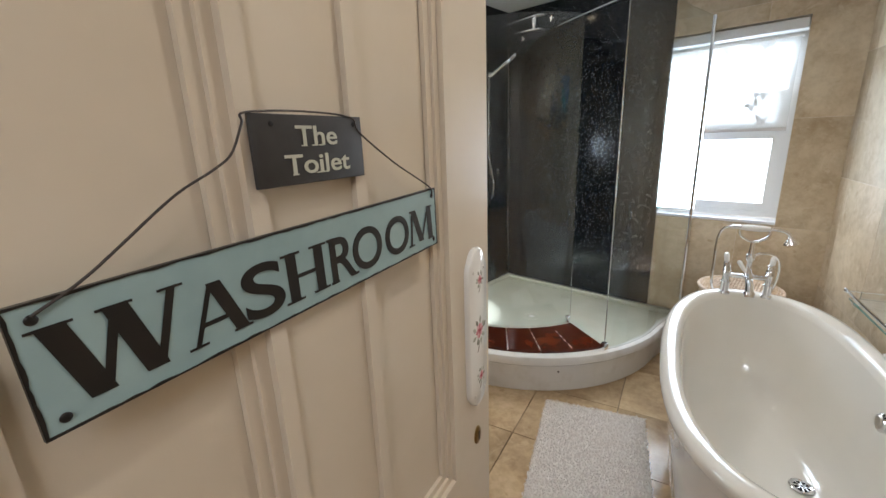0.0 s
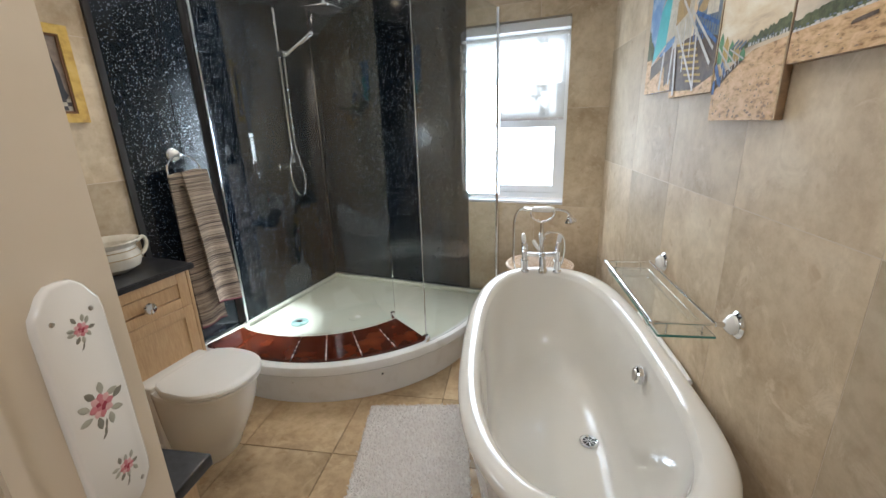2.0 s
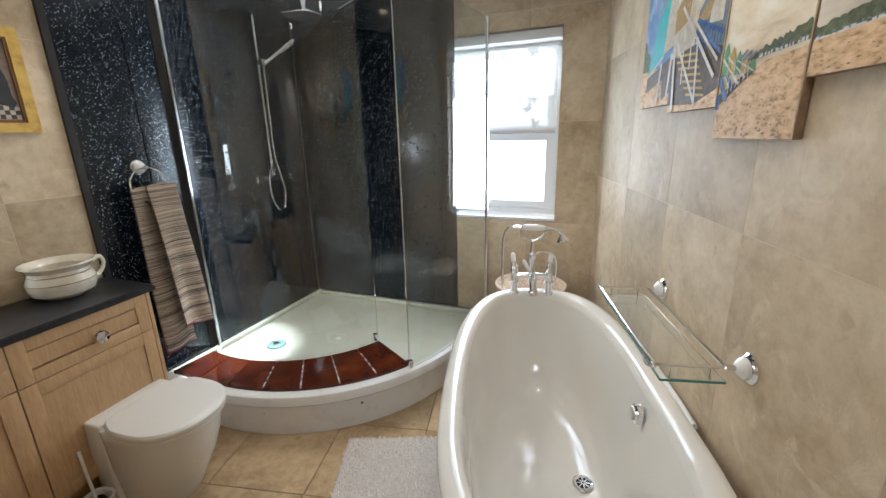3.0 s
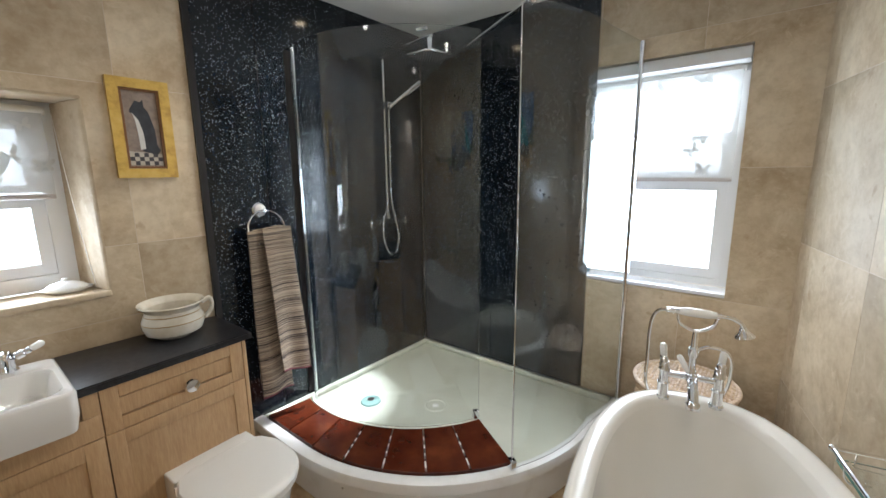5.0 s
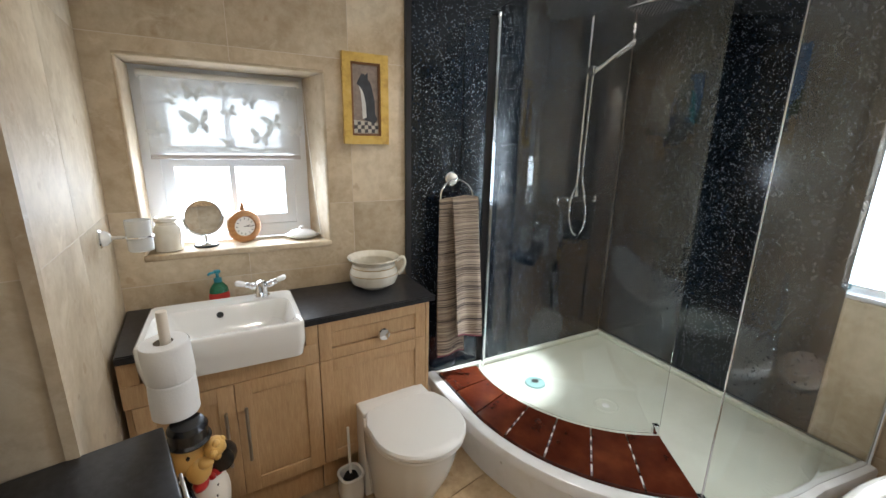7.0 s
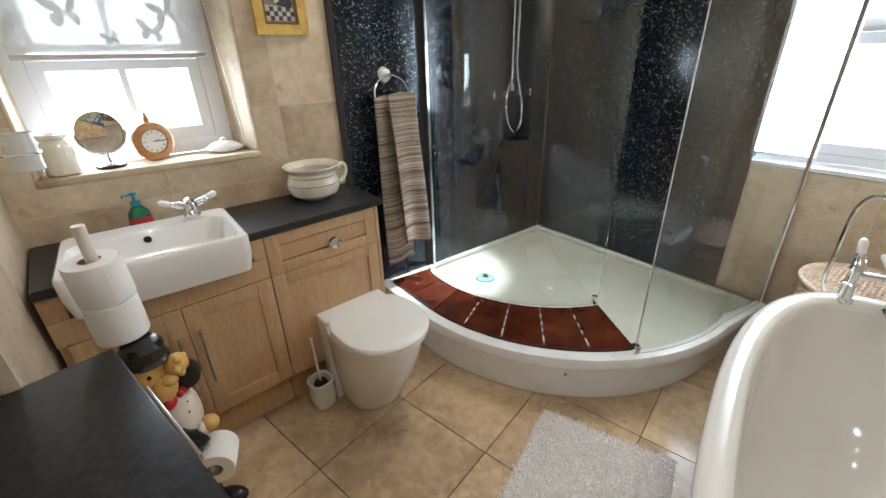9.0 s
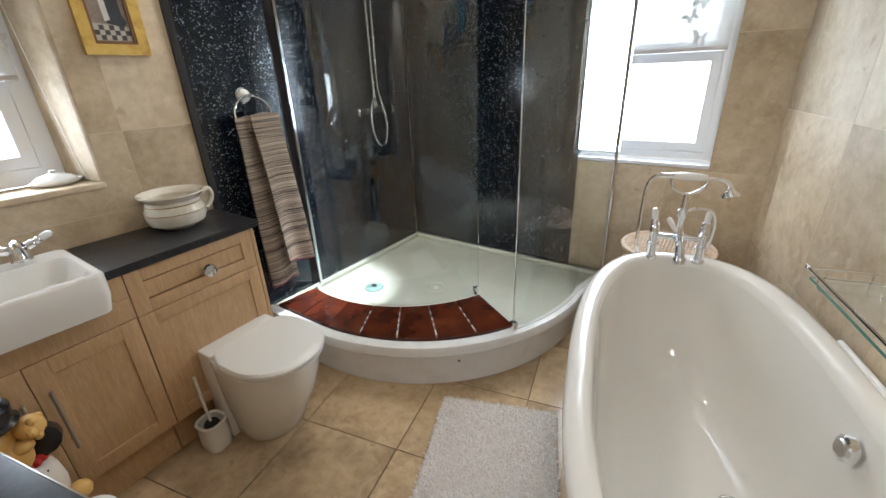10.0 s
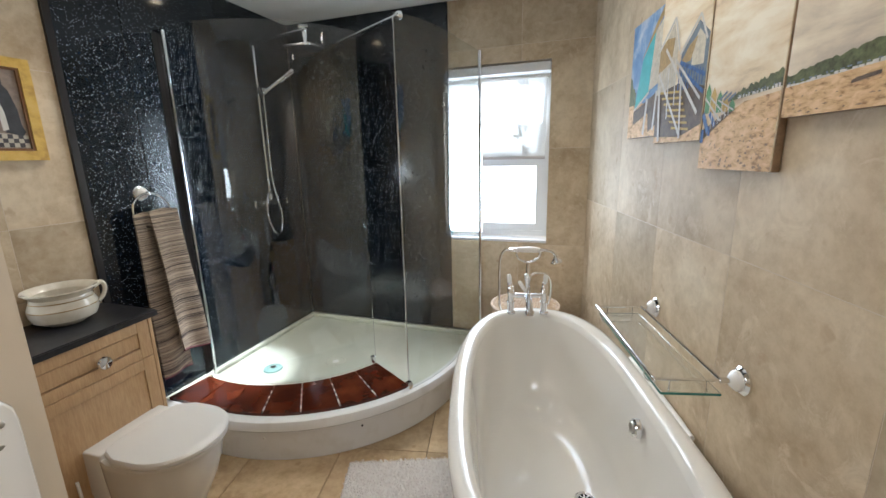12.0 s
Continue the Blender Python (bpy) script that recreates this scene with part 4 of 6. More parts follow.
SKYBLUE = blend_print("blue_sky_print", [(0.32, (0.09, 0.20, 0.44)), (0.50, (0.20, 0.34, 0.56)), (0.66, (0.55, 0.60, 0.66))], 9)
SKYCREAM = blend_print("sunset_sky_print", [(0.30, (0.50, 0.37, 0.24)), (0.42, (0.74, 0.60, 0.40)), (0.60, (0.88, 0.80, 0.64))], 5, (0.9, 1, 2.6))
SKYGREY = blend_print("cloudy_sky_print", [(0.32, (0.46, 0.39, 0.31)), (0.47, (0.68, 0.58, 0.44)), (0.64, (0.84, 0.75, 0.58))], 4, (0.8, 1, 3.2))
AQUA, CREAMP, YELLOW = flat((0.08, 0.46, 0.50), 0.12), flat((0.58, 0.53, 0.42), 0.2, 60), flat((0.52, 0.36, 0.11), 0.2)
SAND = blend_print("sand_print", [(0.34, (0.30, 0.16, 0.065)), (0.44, (0.60, 0.38, 0.18)), (0.62, (0.76, 0.53, 0.29))], 34, (1, 1, 2.4))
DARKP, RAILP = flat((0.11, 0.075, 0.05), 0.5, 40), flat((0.62, 0.60, 0.56), 0.15)
BLUEP, GREENP, HILL = flat((0.05, 0.13, 0.34), 0.5, 60), flat((0.12, 0.30, 0.14), 0.4), flat((0.10, 0.115, 0.045), 0.6, 70)
ROOFP, SLATEP = flat((0.40, 0.27, 0.11), 0.3, 70), flat((0.16, 0.20, 0.24), 0.3)
CANVAS_SIDE = flat((0.26, 0.17, 0.10), 0.4, 25)


def canvas(s0, s1, z0, z1, depth, back, shapes, label, vs=1.0):
    c = thing("canvas_print", label, "picture", M_E, "split canvas seaside print")
    part("stretcher", Shape().box(s0, s1, -depth + 0.002, -0.002, z0, z1, r=0.002), CANVAS_SIDE, c)
    part("printed_face", Shape().box(s0 + 0.001, s1 - 0.001, -depth, -depth + 0.0022, z0 + 0.001, z1 - 0.001), back, c)
    for layer, (mat, name, polys) in enumerate(shapes):
        y = -depth - 0.0004 * (layer + 1)
        for poly in polys:
            s_ = Shape()
            pts = [(s0 + u * (s1 - s0), y, z0 + v * vs * (z1 - z0)) for u, v in poly]
            s_.add(pts, [tuple(range(len(pts)))])
            part({"printed_trees": "printed_tree", "printed_stair_treads": "printed_tread"}.get(name, name.rstrip("s")), s_, mat, c)
    return c


def bar(u0, v0, u1, v1, w):
    d = Vector((u1 - u0, v1 - v0)).normalized()
    n = Vector((-d.y, d.x)) * w / 2
    return [(u0 - n.x, v0 - n.y), (u1 - n.x, v1 - n.y), (u1 + n.x, v1 + n.y), (u0 + n.x, v0 + n.y)]


def ridge(u0, u1, v0, v1, t0, t1, seed, n=22, rough=0.02):
    """A band of trees: straight foot from v0 to v1, ragged top from t0 to t1."""
    rnd = random.Random(seed)
    top = [(u1 + (u0 - u1) * k / n, t1 + (t0 - t1) * k / n + rnd.uniform(-rough, rough)) for k in range(n + 1)]
    return [(u0, v0), (u1, v1)] + top


def huts(u0, u1, v0, v1, n, seed, size=0.022):
    """Small far huts along a line."""
    rnd = random.Random(seed)
    out = []
    for k in range(n):
        f = (k + rnd.random() * 0.6) / n
        u, v, w, h = u0 + (u1 - u0) * f, v0 + (v1 - v0) * f, rnd.uniform(0.6, 1.3) * size, rnd.uniform(0.5, 1.1) * size
        out.append([(u, v), (min(u + w, 0.995), v), (min(u + w, 0.995), v + h), (u, v + h)])
    return out


def footprints(u0, u1, v0, v1, n, seed):
    rnd = random.Random(seed)
    out = []
    for k in range(n):
        f = rnd.random() ** 0.7
        u, v, w, h = rnd.uniform(u0, u1 - 0.05), v1 + (v0 - v1) * f, 0.014 + 0.040 * f * rnd.random(), 0.004 + 0.010 * f
        out.append([(u, v), (u + w * 0.5, v - h * 0.6), (u + w, v), (u + w * 0.6, v + h)])
    return out


canvas(-0.006, 0.288, 1.517, 1.957, 0.020, SKYBLUE, [
    (SAND, "printed_sand", [[(0.003, 0.003), (0.997, 0.003), (0.997, 0.25), (0.003, 0.34)]]),
    (HILL, "printed_trees", [ridge(0.003, 0.24, 0.30, 0.30, 0.55, 0.42, 4, 8, 0.03)]),
    (DARKP, "printed_shade", [[(0.2, 0.24), (0.995, 0.36), (0.995, 0.10), (0.75, 0.04), (0.7, 0.2), (0.2, 0.12)]]),
    (AQUA, "printed_hut_side", [[(0.22, 0.26), (0.70, 0.38), (0.78, 0.85), (0.42, 0.66)]]),
    (CREAMP, "printed_hut_front", [[(0.68, 0.38), (0.995, 0.42), (0.995, 0.90), (0.78, 0.83)]]),
    (RAILP, "printed_boards", [bar(0.70 + 0.05 * k, 0.40 + 0.006 * k, 0.79 + 0.035 * k, 0.82 + 0.012 * k, 0.008) for k in range(6)] + [bar(0.22, 0.25, 0.70, 0.37, 0.022), bar(0.60, 0.02, 0.66, 0.32, 0.06), bar(0.90, 0.05, 0.94, 0.36, 0.05)]),
    (ROOFP, "printed_roof", [[(0.38, 0.66), (0.80, 0.90), (0.995, 0.99), (0.995, 0.92), (0.80, 0.84)]]),
], "canvas print of a turquoise beach hut under blue sky")
TREADS = [[(0.10 + 0.055 * k, 0.44 - 0.052 * k), (0.58 + 0.035 * k, 0.40 - 0.05 * k), (0.58 + 0.035 * k, 0.382 - 0.05 * k), (0.10 + 0.055 * k, 0.422 - 0.052 * k)] for k in range(7)]
canvas(0.290, 0.612, 1.489, 1.985, 0.026, SKYCREAM, [
    (SAND, "printed_sand", [[(0.003, 0.003), (0.997, 0.003), (0.997, 0.30), (0.003, 0.30)]]),
    (DARKP, "printed_shade", [[(0.003, 0.06), (0.60, 0.04), (0.997, 0.12), (0.997, 0.48), (0.003, 0.44)]]),
    (SLATEP, "printed_blue_hut", [[(0.50, 0.48), (0.997, 0.38), (0.997, 0.74), (0.80, 0.86), (0.50, 0.68)]]),
    (CREAMP, "printed_hut_front", [[(0.003, 0.42), (0.42, 0.46), (0.42, 0.74), (0.30, 0.96), (0.003, 0.76)], [(0.72, 0.56), (0.94, 0.54), (0.94, 0.72), (0.82, 0.80), (0.72, 0.72)]]),
    (ROOFP, "printed_roof", [[(0.003, 0.60), (0.30, 0.66), (0.34, 0.84), (0.16, 0.86), (0.003, 0.80)], [(0.48, 0.60), (0.70, 0.60), (0.80, 0.76), (0.66, 0.72)]]),
    (RAILP, "printed_gables", [bar(0.003, 0.80, 0.32, 0.99, 0.030), bar(0.32, 0.99, 0.46, 0.72, 0.030), bar(0.48, 0.68, 0.82, 0.90, 0.024), bar(0.82, 0.90, 0.97, 0.70, 0.024)] + [bar(0.05 + 0.055 * k, 0.46, 0.05 + 0.055 * k, 0.62, 0.010) for k in range(7)]),
    (BLUEP, "printed_blue_boards", [bar(0.50 + 0.05 * k, 0.40, 0.50 + 0.05 * k, 0.62 - 0.012 * k, 0.016) for k in range(10)] + [bar(0.50, 0.62, 0.99, 0.46, 0.03), bar(0.66, 0.50, 0.99, 0.34, 0.03)]),
    (YELLOW, "printed_stair_treads", TREADS),
    (RAILP, "printed_railings", [bar(0.03, 0.60, 0.62, 0.05, 0.030), bar(0.16, 0.78, 0.92, 0.20, 0.030), bar(0.40, 0.66, 0.95, 0.30, 0.024), bar(0.14, 0.02, 0.06, 0.50, 0.05), bar(0.62, 0.03, 0.55, 0.50, 0.036), bar(0.44, 0.30, 0.42, 0.66, 0.024), bar(0.30, 0.20, 0.26, 0.62, 0.024)]),
], "canvas print of beach hut stairs and white railings", 0.79)
HUTS = [[(0.02 + 0.095 * k, 0.42 - 0.004 * k), (0.10 + 0.095 * k, 0.42 - 0.004 * k), (0.10 + 0.095 * k, 0.58 - 0.032 * k), (0.06 + 0.095 * k, 0.64 - 0.038 * k), (0.02 + 0.095 * k, 0.58 - 0.032 * k)] for k in range(5)]
canvas(0.612, 0.919, 1.409, 2.065, 0.022, SKYCREAM, [
    (HILL, "printed_tree_line", [ridge(0.40, 0.997, 0.475, 0.50, 0.515, 0.60, 1, 30, 0.012)]),
    (SAND, "printed_sand", [[(0.003, 0.003), (0.997, 0.003), (0.997, 0.475), (0.60, 0.455), (0.44, 0.41), (0.003, 0.24)]]),
    (DARKP, "printed_shade", [[(0.003, 0.30), (0.10, 0.32), (0.34, 0.40), (0.46, 0.44), (0.46, 0.40), (0.30, 0.34), (0.10, 0.25), (0.003, 0.22)]]),
    (GREENP, "printed_green_huts", HUTS[0::2]), (YELLOW, "printed_yellow_huts", HUTS[1::2]),
    (SLATEP, "printed_roofs", [bar(0.26 + 0.06 * k, 0.50 - 0.01 * k, 0.36 + 0.06 * k, 0.545 - 0.012 * k, 0.020) for k in range(3)]),
    (BLUEP, "printed_hut_steps", [bar(0.01, 0.42, 0.12, 0.28, 0.05), bar(0.12, 0.42, 0.22, 0.32, 0.04), bar(0.03, 0.30, 0.03, 0.20, 0.05), bar(0.14, 0.32, 0.14, 0.25, 0.03)]),
    (RAILP, "printed_railings", [bar(0.02, 0.54, 0.30, 0.35, 0.018), bar(0.10, 0.54, 0.38, 0.38, 0.014), bar(0.24, 0.50, 0.48, 0.41, 0.012)] + [bar(0.16 + 0.05 * k, 0.30 + 0.016 * k, 0.16 + 0.05 * k, 0.42 + 0.004 * k, 0.010) for k in range(6)]),
    (RAILP, "printed_far_huts", huts(0.50, 0.99, 0.478, 0.498, 14, 2)), (SLATEP, "printed_far_roofs", huts(0.50, 0.99, 0.492, 0.512, 12, 6, 0.014)),
    (CANVAS_SIDE, "printed_footprints", footprints(0.05, 0.97, 0.02, 0.36, 60, 5)),
], "tall canvas print of a sandy beach under warm sky", 0.55)
canvas(0.927, 1.262, 1.522, 1.960, 0.022, SKYGREY, [
    (HILL, "printed_hill", [ridge(0.003, 0.997, 0.36, 0.42, 0.47, 0.70, 3, 40, 0.018)]),
    (SAND, "printed_sand", [[(0.003, 0.003), (0.997, 0.003), (0.997, 0.42), (0.003, 0.345)]]),
    (RAILP, "printed_far_huts", huts(0.01, 0.97, 0.345, 0.42, 26, 7, 0.035)), (SLATEP, "printed_far_roofs", huts(0.01, 0.97, 0.375, 0.455, 18, 12, 0.022)),
    (DARKP, "printed_rocks", [ridge(0.48, 0.64, 0.25, 0.285, 0.285, 0.32, 5, 6, 0.008), ridge(0.76, 0.997, 0.33, 0.355, 0.355, 0.39, 6, 8, 0.012)]),
    (CANVAS_SIDE, "printed_ripples", footprints(0.02, 0.95, 0.03, 0.30, 24, 8)),
], "canvas print of a wooded hill behind a beach", 0.40)

# ---- vanity run, toilet and what stands there ----
FRONT = pose(0.338, 1.790, 0, 0, 0, 94.06)     # local x runs north to south along the fronts reversed, y into the cupboard
M_V = FRONT


def shaker(shape_parent, x0, x1, z0, z1, rail=0.055, mat=BEECH, name="door"):
    d = part(name, Shape().box(x0 + 0.05, x1 - 0.05, 0.006, 0.014, z0 + 0.05, z1 - 0.05), mat, shape_parent)
    s_ = rail
    part("stile", Shape().box(x0, x0 + s_, -0.001, 0.018, z0, z1, r=0.0015), mat, d)
    part("stile", Shape().box(x1 - s_, x1, -0.001, 0.018, z0, z1, r=0.0015), mat, d)
    rz = min(s_, (z1 - z0) * 0.28)
    part("rail", Shape().box(x0 + s_, x1 - s_, -0.001, 0.018, z0, z0 + rz, r=0.0015), mat, d)
    part("rail", Shape().box(x0 + s_, x1 - s_, -0.001, 0.018, z1 - rz, z1, r=0.0015), mat, d)
    return d


def bar_handle(parent, x, z0, z1):
    h = part("handle", Shape().tube([(x, -0.030, z0), (x, -0.030, z1)], 0.006, 10), STEEL, parent, "brushed steel bar handle")
    for z in (z0 + 0.025, z1 - 0.025):
        part("handle_post", Shape().tube([(x, -0.030, z), (x, -0.001, z)], 0.0045, 8), STEEL, h)


# x is negative towards the short wall
vanity = thing("basin_cabinet", "beech basin cabinet with two shaker doors and steel handles", "cabinet", M_V)
part("carcass", Shape().box(-1.105, -0.492, 0.019, 0.31, 0.17, 0.728), BEECH, vanity)
part("fascia", Shape().box(-1.105, -0.492, 0.0, 0.018, 0.652, 0.731, r=0.0015), BEECH, vanity)
part("fascia_end", Shape().box(-0.537, -0.492, 0.0, 0.018, 0.732, 0.812, r=0.0015), BEECH, vanity)
part("fascia_end", Shape().box(-1.105, -1.052, 0.0, 0.018, 0.732, 0.812, r=0.0015), BEECH, vanity)
d1 = shaker(vanity, -1.085, -0.796, 0.175, 0.649)
bar_handle(d1, -0.83, 0.34, 0.56)
d2 = shaker(vanity, -0.794, -0.4935, 0.175, 0.649)
bar_handle(d2, -0.765, 0.34, 0.56)
part("plinth", Shape().box(-1.105, -0.492, 0.06, 0.075, 0.004, 0.168), BEECH, vanity)
unit = thing("toilet_cabinet", "beech back-to-wall toilet cabinet with a round chrome knob", "cabinet", M_V)
part("carcass", Shape().box(-0.4905, -0.002, 0.019, 0.31, 0.17, 0.815), BEECH, unit)
dr = shaker(unit, -0.4895, -0.018, 0.650, 0.812, 0.05, name="drawer_front")
part("knob", Shape().lathe([(0.010, 0.0), (0.010, 0.014), (0.023, 0.021), (0.0265, 0.029), (0.023, 0.037), (0.001, 0.040)], 24, pose(-0.228, 0.004, 0.718, 90, 0, 0)), CHROME, dr, "round chrome knob")
shaker(unit, -0.4895, -0.018, 0.175, 0.6475, 0.05, name="panel")
part("end_post", Shape().box(-0.016, 0.0, -0.002, 0.30, 0.004, 0.812, r=0.0015), BEECH, unit)
part("plinth", Shape().box(-0.487, -0.016, 0.06, 0.075, 0.004, 0.168), BEECH, unit)

top_poly = [(0.012, 0.655), (0.430, 0.690), (0.430, 0.742), (0.10, 0.742), (0.10, 1.247), (0.3915, 1.247), (0.348, 1.815), (0.012, 1.812)]
bm = bmesh.new()
bm.faces.new([bm.verts.new((x, y, 0.816)) for x, y in top_poly])
ext = bmesh.ops.extrude_face_region(bm, geom=bm.faces[:])
bmesh.ops.translate(bm, vec=(0, 0, 0.026), verts=[g for g in ext["geom"] if isinstance(g, bmesh.types.BMVert)])
bmesh.ops.recalc_face_normals(bm, faces=bm.faces[:])
bmesh.ops.bevel(bm, geom=[e for e in bm.edges if all(v.co.z > 0.83 for v in e.verts)], offset=0.004, segments=2, affect="EDGES")
solid("worktop", Shape().take(bm), WORKTOP, "matt black worktop over the beech cabinets", "worktop")


def bowl_ring(x0, x1, y0, y1, r, z):
    return [Vector((x, y, z)) for x, y in rounded(x0, x1, y0, y1, r, 8)]


# semi-recessed basin
basin = thing("basin", "white rectangular semi-recessed ceramic basin", "basin", pose(0, 0, 0))
BX0, BX1, BY0, BY1 = 0.104, 0.476, 0.746, 1.243
part("outer_body", Shape().rings([bowl_ring(BX0 + 0.02, BX1 - 0.035, BY0 + 0.02, BY1 - 0.02, 0.03, 0.733), bowl_ring(BX0 + 0.01, BX1 - 0.018, BY0 + 0.008, BY1 - 0.008, 0.03, 0.742),
                                  bowl_ring(BX0, BX1 - 0.004, BY0, BY1, 0.028, 0.80), bowl_ring(BX0, BX1, BY0, BY1, 0.028, 0.866), bowl_ring(BX0 + 0.003, BX1 - 0.003, BY0 + 0.003, BY1 - 0.003, 0.026, 0.873),
                                  bowl_ring(BX0 + 0.008, BX1 - 0.008, BY0 + 0.008, BY1 - 0.008, 0.024, 0.876)], True, False), CERAMIC, basin)
part("bowl", Shape().rings([bowl_ring(BX0 + 0.008, BX1 - 0.008, BY0 + 0.008, BY1 - 0.008, 0.024, 0.876), bowl_ring(0.195, BX1 - 0.022, BY0 + 0.022, BY1 - 0.022, 0.05, 0.875),
                            bowl_ring(0.202, BX1 - 0.030, BY0 + 0.030, BY1 - 0.030, 0.05, 0.866), bowl_ring(0.212, BX1 - 0.045, BY0 + 0.05, BY1 - 0.05, 0.06, 0.80), bowl_ring(0.24, BX1 - 0.085, BY0 + 0.10, BY1 - 0.10, 0.07, 0.768),
                            bowl_ring(0.30, 0.34, 0.96, 1.03, 0.015, 0.762)], False, True), CERAMIC, basin)
part("overflow_hole", Shape().lathe([(0.001, 0.002), (0.011, 0.002), (0.012, 0.0)], 18, pose(0.2065, 0.975, 0.845, 0, 81, 0)), DARKHOLE, basin)

mixer = thing("basin_mixer", "chrome basin mixer with two white-tipped lever handles", "tap", pose(0.150, 1.130, 0.876, 0, 0, 4))
part("base", Shape().lathe([(0.027, 0.0), (0.028, 0.006), (0.021, 0.014), (0.020, 0.034), (0.024, 0.044), (0.022, 0.056), (0.014, 0.068), (0.001, 0.072)], 24), CHROME, mixer)
part("spout", Shape().tube(bend([(0.0, 0, 0.050), (0.035, -0.008, 0.072), (0.075, -0.016, 0.078), (0.110, -0.022, 0.062), (0.120, -0.024, 0.040)]), 0.0135, 16), CHROME, mixer)
for sgn in (-1, 1):
    mm = pose(0, 0.022 * sgn, 0.045, -70 * sgn, 0, 0)
    hd = part("valve", Shape().lathe([(0.013, 0), (0.014, 0.018), (0.010, 0.024), (0.012, 0.034), (0.009, 0.040)], 16, mm), CHROME, mixer)
    part("lever_tip", Shape().lathe([(0.007, 0.040), (0.0115, 0.046), (0.012, 0.068), (0.007, 0.076), (0.001, 0.078)], 14, mm), CERAMIC, hd, "white ceramic lever tip")

# pot and towel
pot = thing("chamber_pot", "cream ironstone chamber pot with gilt lines on the worktop", "pot", pose(0.125, 1.608, 0.8425) @ Matrix.Diagonal((1.04, 1.04, 1.30, 1)))
part("body", Shape().lathe([(0.062, 0.0), (0.068, 0.004), (0.096, 0.018), (0.106, 0.04), (0.104, 0.062), (0.094, 0.078), (0.092, 0.088), (0.104, 0.100), (0.113, 0.106), (0.112, 0.110), (0.103, 0.107), (0.088, 0.092), (0.088, 0.075), (0.098, 0.058), (0.096, 0.035), (0.07, 0.012), (0.001, 0.010)], 48), CREAMPOT, pot)
for rr, zz in ((0.1055, 0.052), (0.0965, 0.076)):
    part("gilt_band", Shape().lathe([(rr, zz), (rr + 0.0012, zz + 0.0015), (rr, zz + 0.003)], 48, close=False), GOLDLINE, pot)
part("handle", Shape().tube(bend([(0.02, 0.100, 0.092), (0.022, 0.128, 0.100), (0.024, 0.138, 0.080), (0.022, 0.128, 0.056), (0.02, 0.108, 0.040)]), 0.008, 10), CREAMPOT, pot)

ring = thing("towel_ring", "chrome towel ring with a white ceramic boss", "towel ring", pose(0.0125, 2.065, 1.318))
part("rosette", Shape().lathe([(0.036, 0.0), (0.036, 0.005), (0.031, 0.009)], 28, pose(0, 0, 0, 0, 90, 0)), CHROME, ring)
part("ceramic_cap", Shape().lathe([(0.030, 0.008), (0.028, 0.020), (0.016, 0.030), (0.009, 0.036)], 24, pose(0, 0, 0, 0, 90, 0)), CERAMIC, ring, "white ceramic boss")
part("stem", Shape().tube([(0.035, 0, 0), (0.065, 0, 0)], 0.008), CHROME, ring)
part("hoop", Shape().tube([(0.055 + 0.012 * (1 - math.cos(2 * math.pi * k / 40)), 0.092 * math.sin(2 * math.pi * k / 40), -0.085 + 0.085 * math.cos(2 * math.pi * k / 40)) for k in range(41)], 0.0045, 8), CHROME, ring)

towel = thing("hand_towel", "brown and grey striped hand towel hung in the ring", "towel", pose(0.085, 2.065, 0))


def drape(y0t, y1t, y0b, y1b, zt, zb, x0, x1, fold, seed):
    """A hanging sheet of cloth with soft folds, as front and back skin."""
    nu, nv = 14, 26
    g = {}
    for side in (0, 1):
        for j in range(nv + 1):
            v = j / nv
            for i in range(nu + 1):
                u = i / nu
                y = (y0t + (y0b - y0t) * v) * (1 - u) + (y1t + (y1b - y1t) * v) * u
                w = math.sin(u * math.pi * fold + seed) * 0.012 * (0.4 + v) + 0.006 * math.sin(seed * 3 + v * 5 + u * 4)
                z = zt + (zb - zt) * v + 0.012 * math.sin(u * 3 + seed) * v - 0.02 * abs(u - 0.5) * (1 - v)
                g[side, i, j] = Vector((x0 + (x1 - x0) * v + w + (0.010 if side else 0.0), y, z))
    s_ = Shape()
    for side in (0, 1):
        vs = [g[side, i, j] for j in range(nv + 1) for i in range(nu + 1)]
        s_.add(vs, [(j * (nu + 1) + i, j * (nu + 1) + i + 1, (j + 1) * (nu + 1) + i + 1, (j + 1) * (nu + 1) + i) for j in range(nv) for i in range(nu)], True)
    edge = [(i, 0) for i in range(nu + 1)] + [(nu, j) for j in range(1, nv + 1)] + [(i, nv) for i in range(nu - 1, -1, -1)] + [(0, j) for j in range(nv - 1, -1, -1)]
    s_.add([g[0, i, j] for i, j in edge] + [g[1, i, j] for i, j in edge], [(k, k + 1, len(edge) + k + 1, len(edge) + k) for k in range(len(edge) - 1)], True)
    return s_, [g[1, i, nv] for i in range(nu + 1)]


fa, hem_a = drape(-0.105, 0.01, -0.115, 0.06, 1.235, 0.385, -0.005, 0.02, 1.6, 0.4)
fb, hem_b = drape(-0.045, 0.105, -0.02, 0.125, 1.245, 0.50, 0.018, 0.06, 1.8, 2.1)
for f_, h_ in ((fa, hem_a), (fb, hem_b)):
    fold_ = part("fold", f_, TOWEL, towel)
    part("hem", Shape().tube([p + Vector((-0.004, 0, 0)) for p in h_], 0.006, 6), TOWELHEM, fold_, "maroon stitched hem")

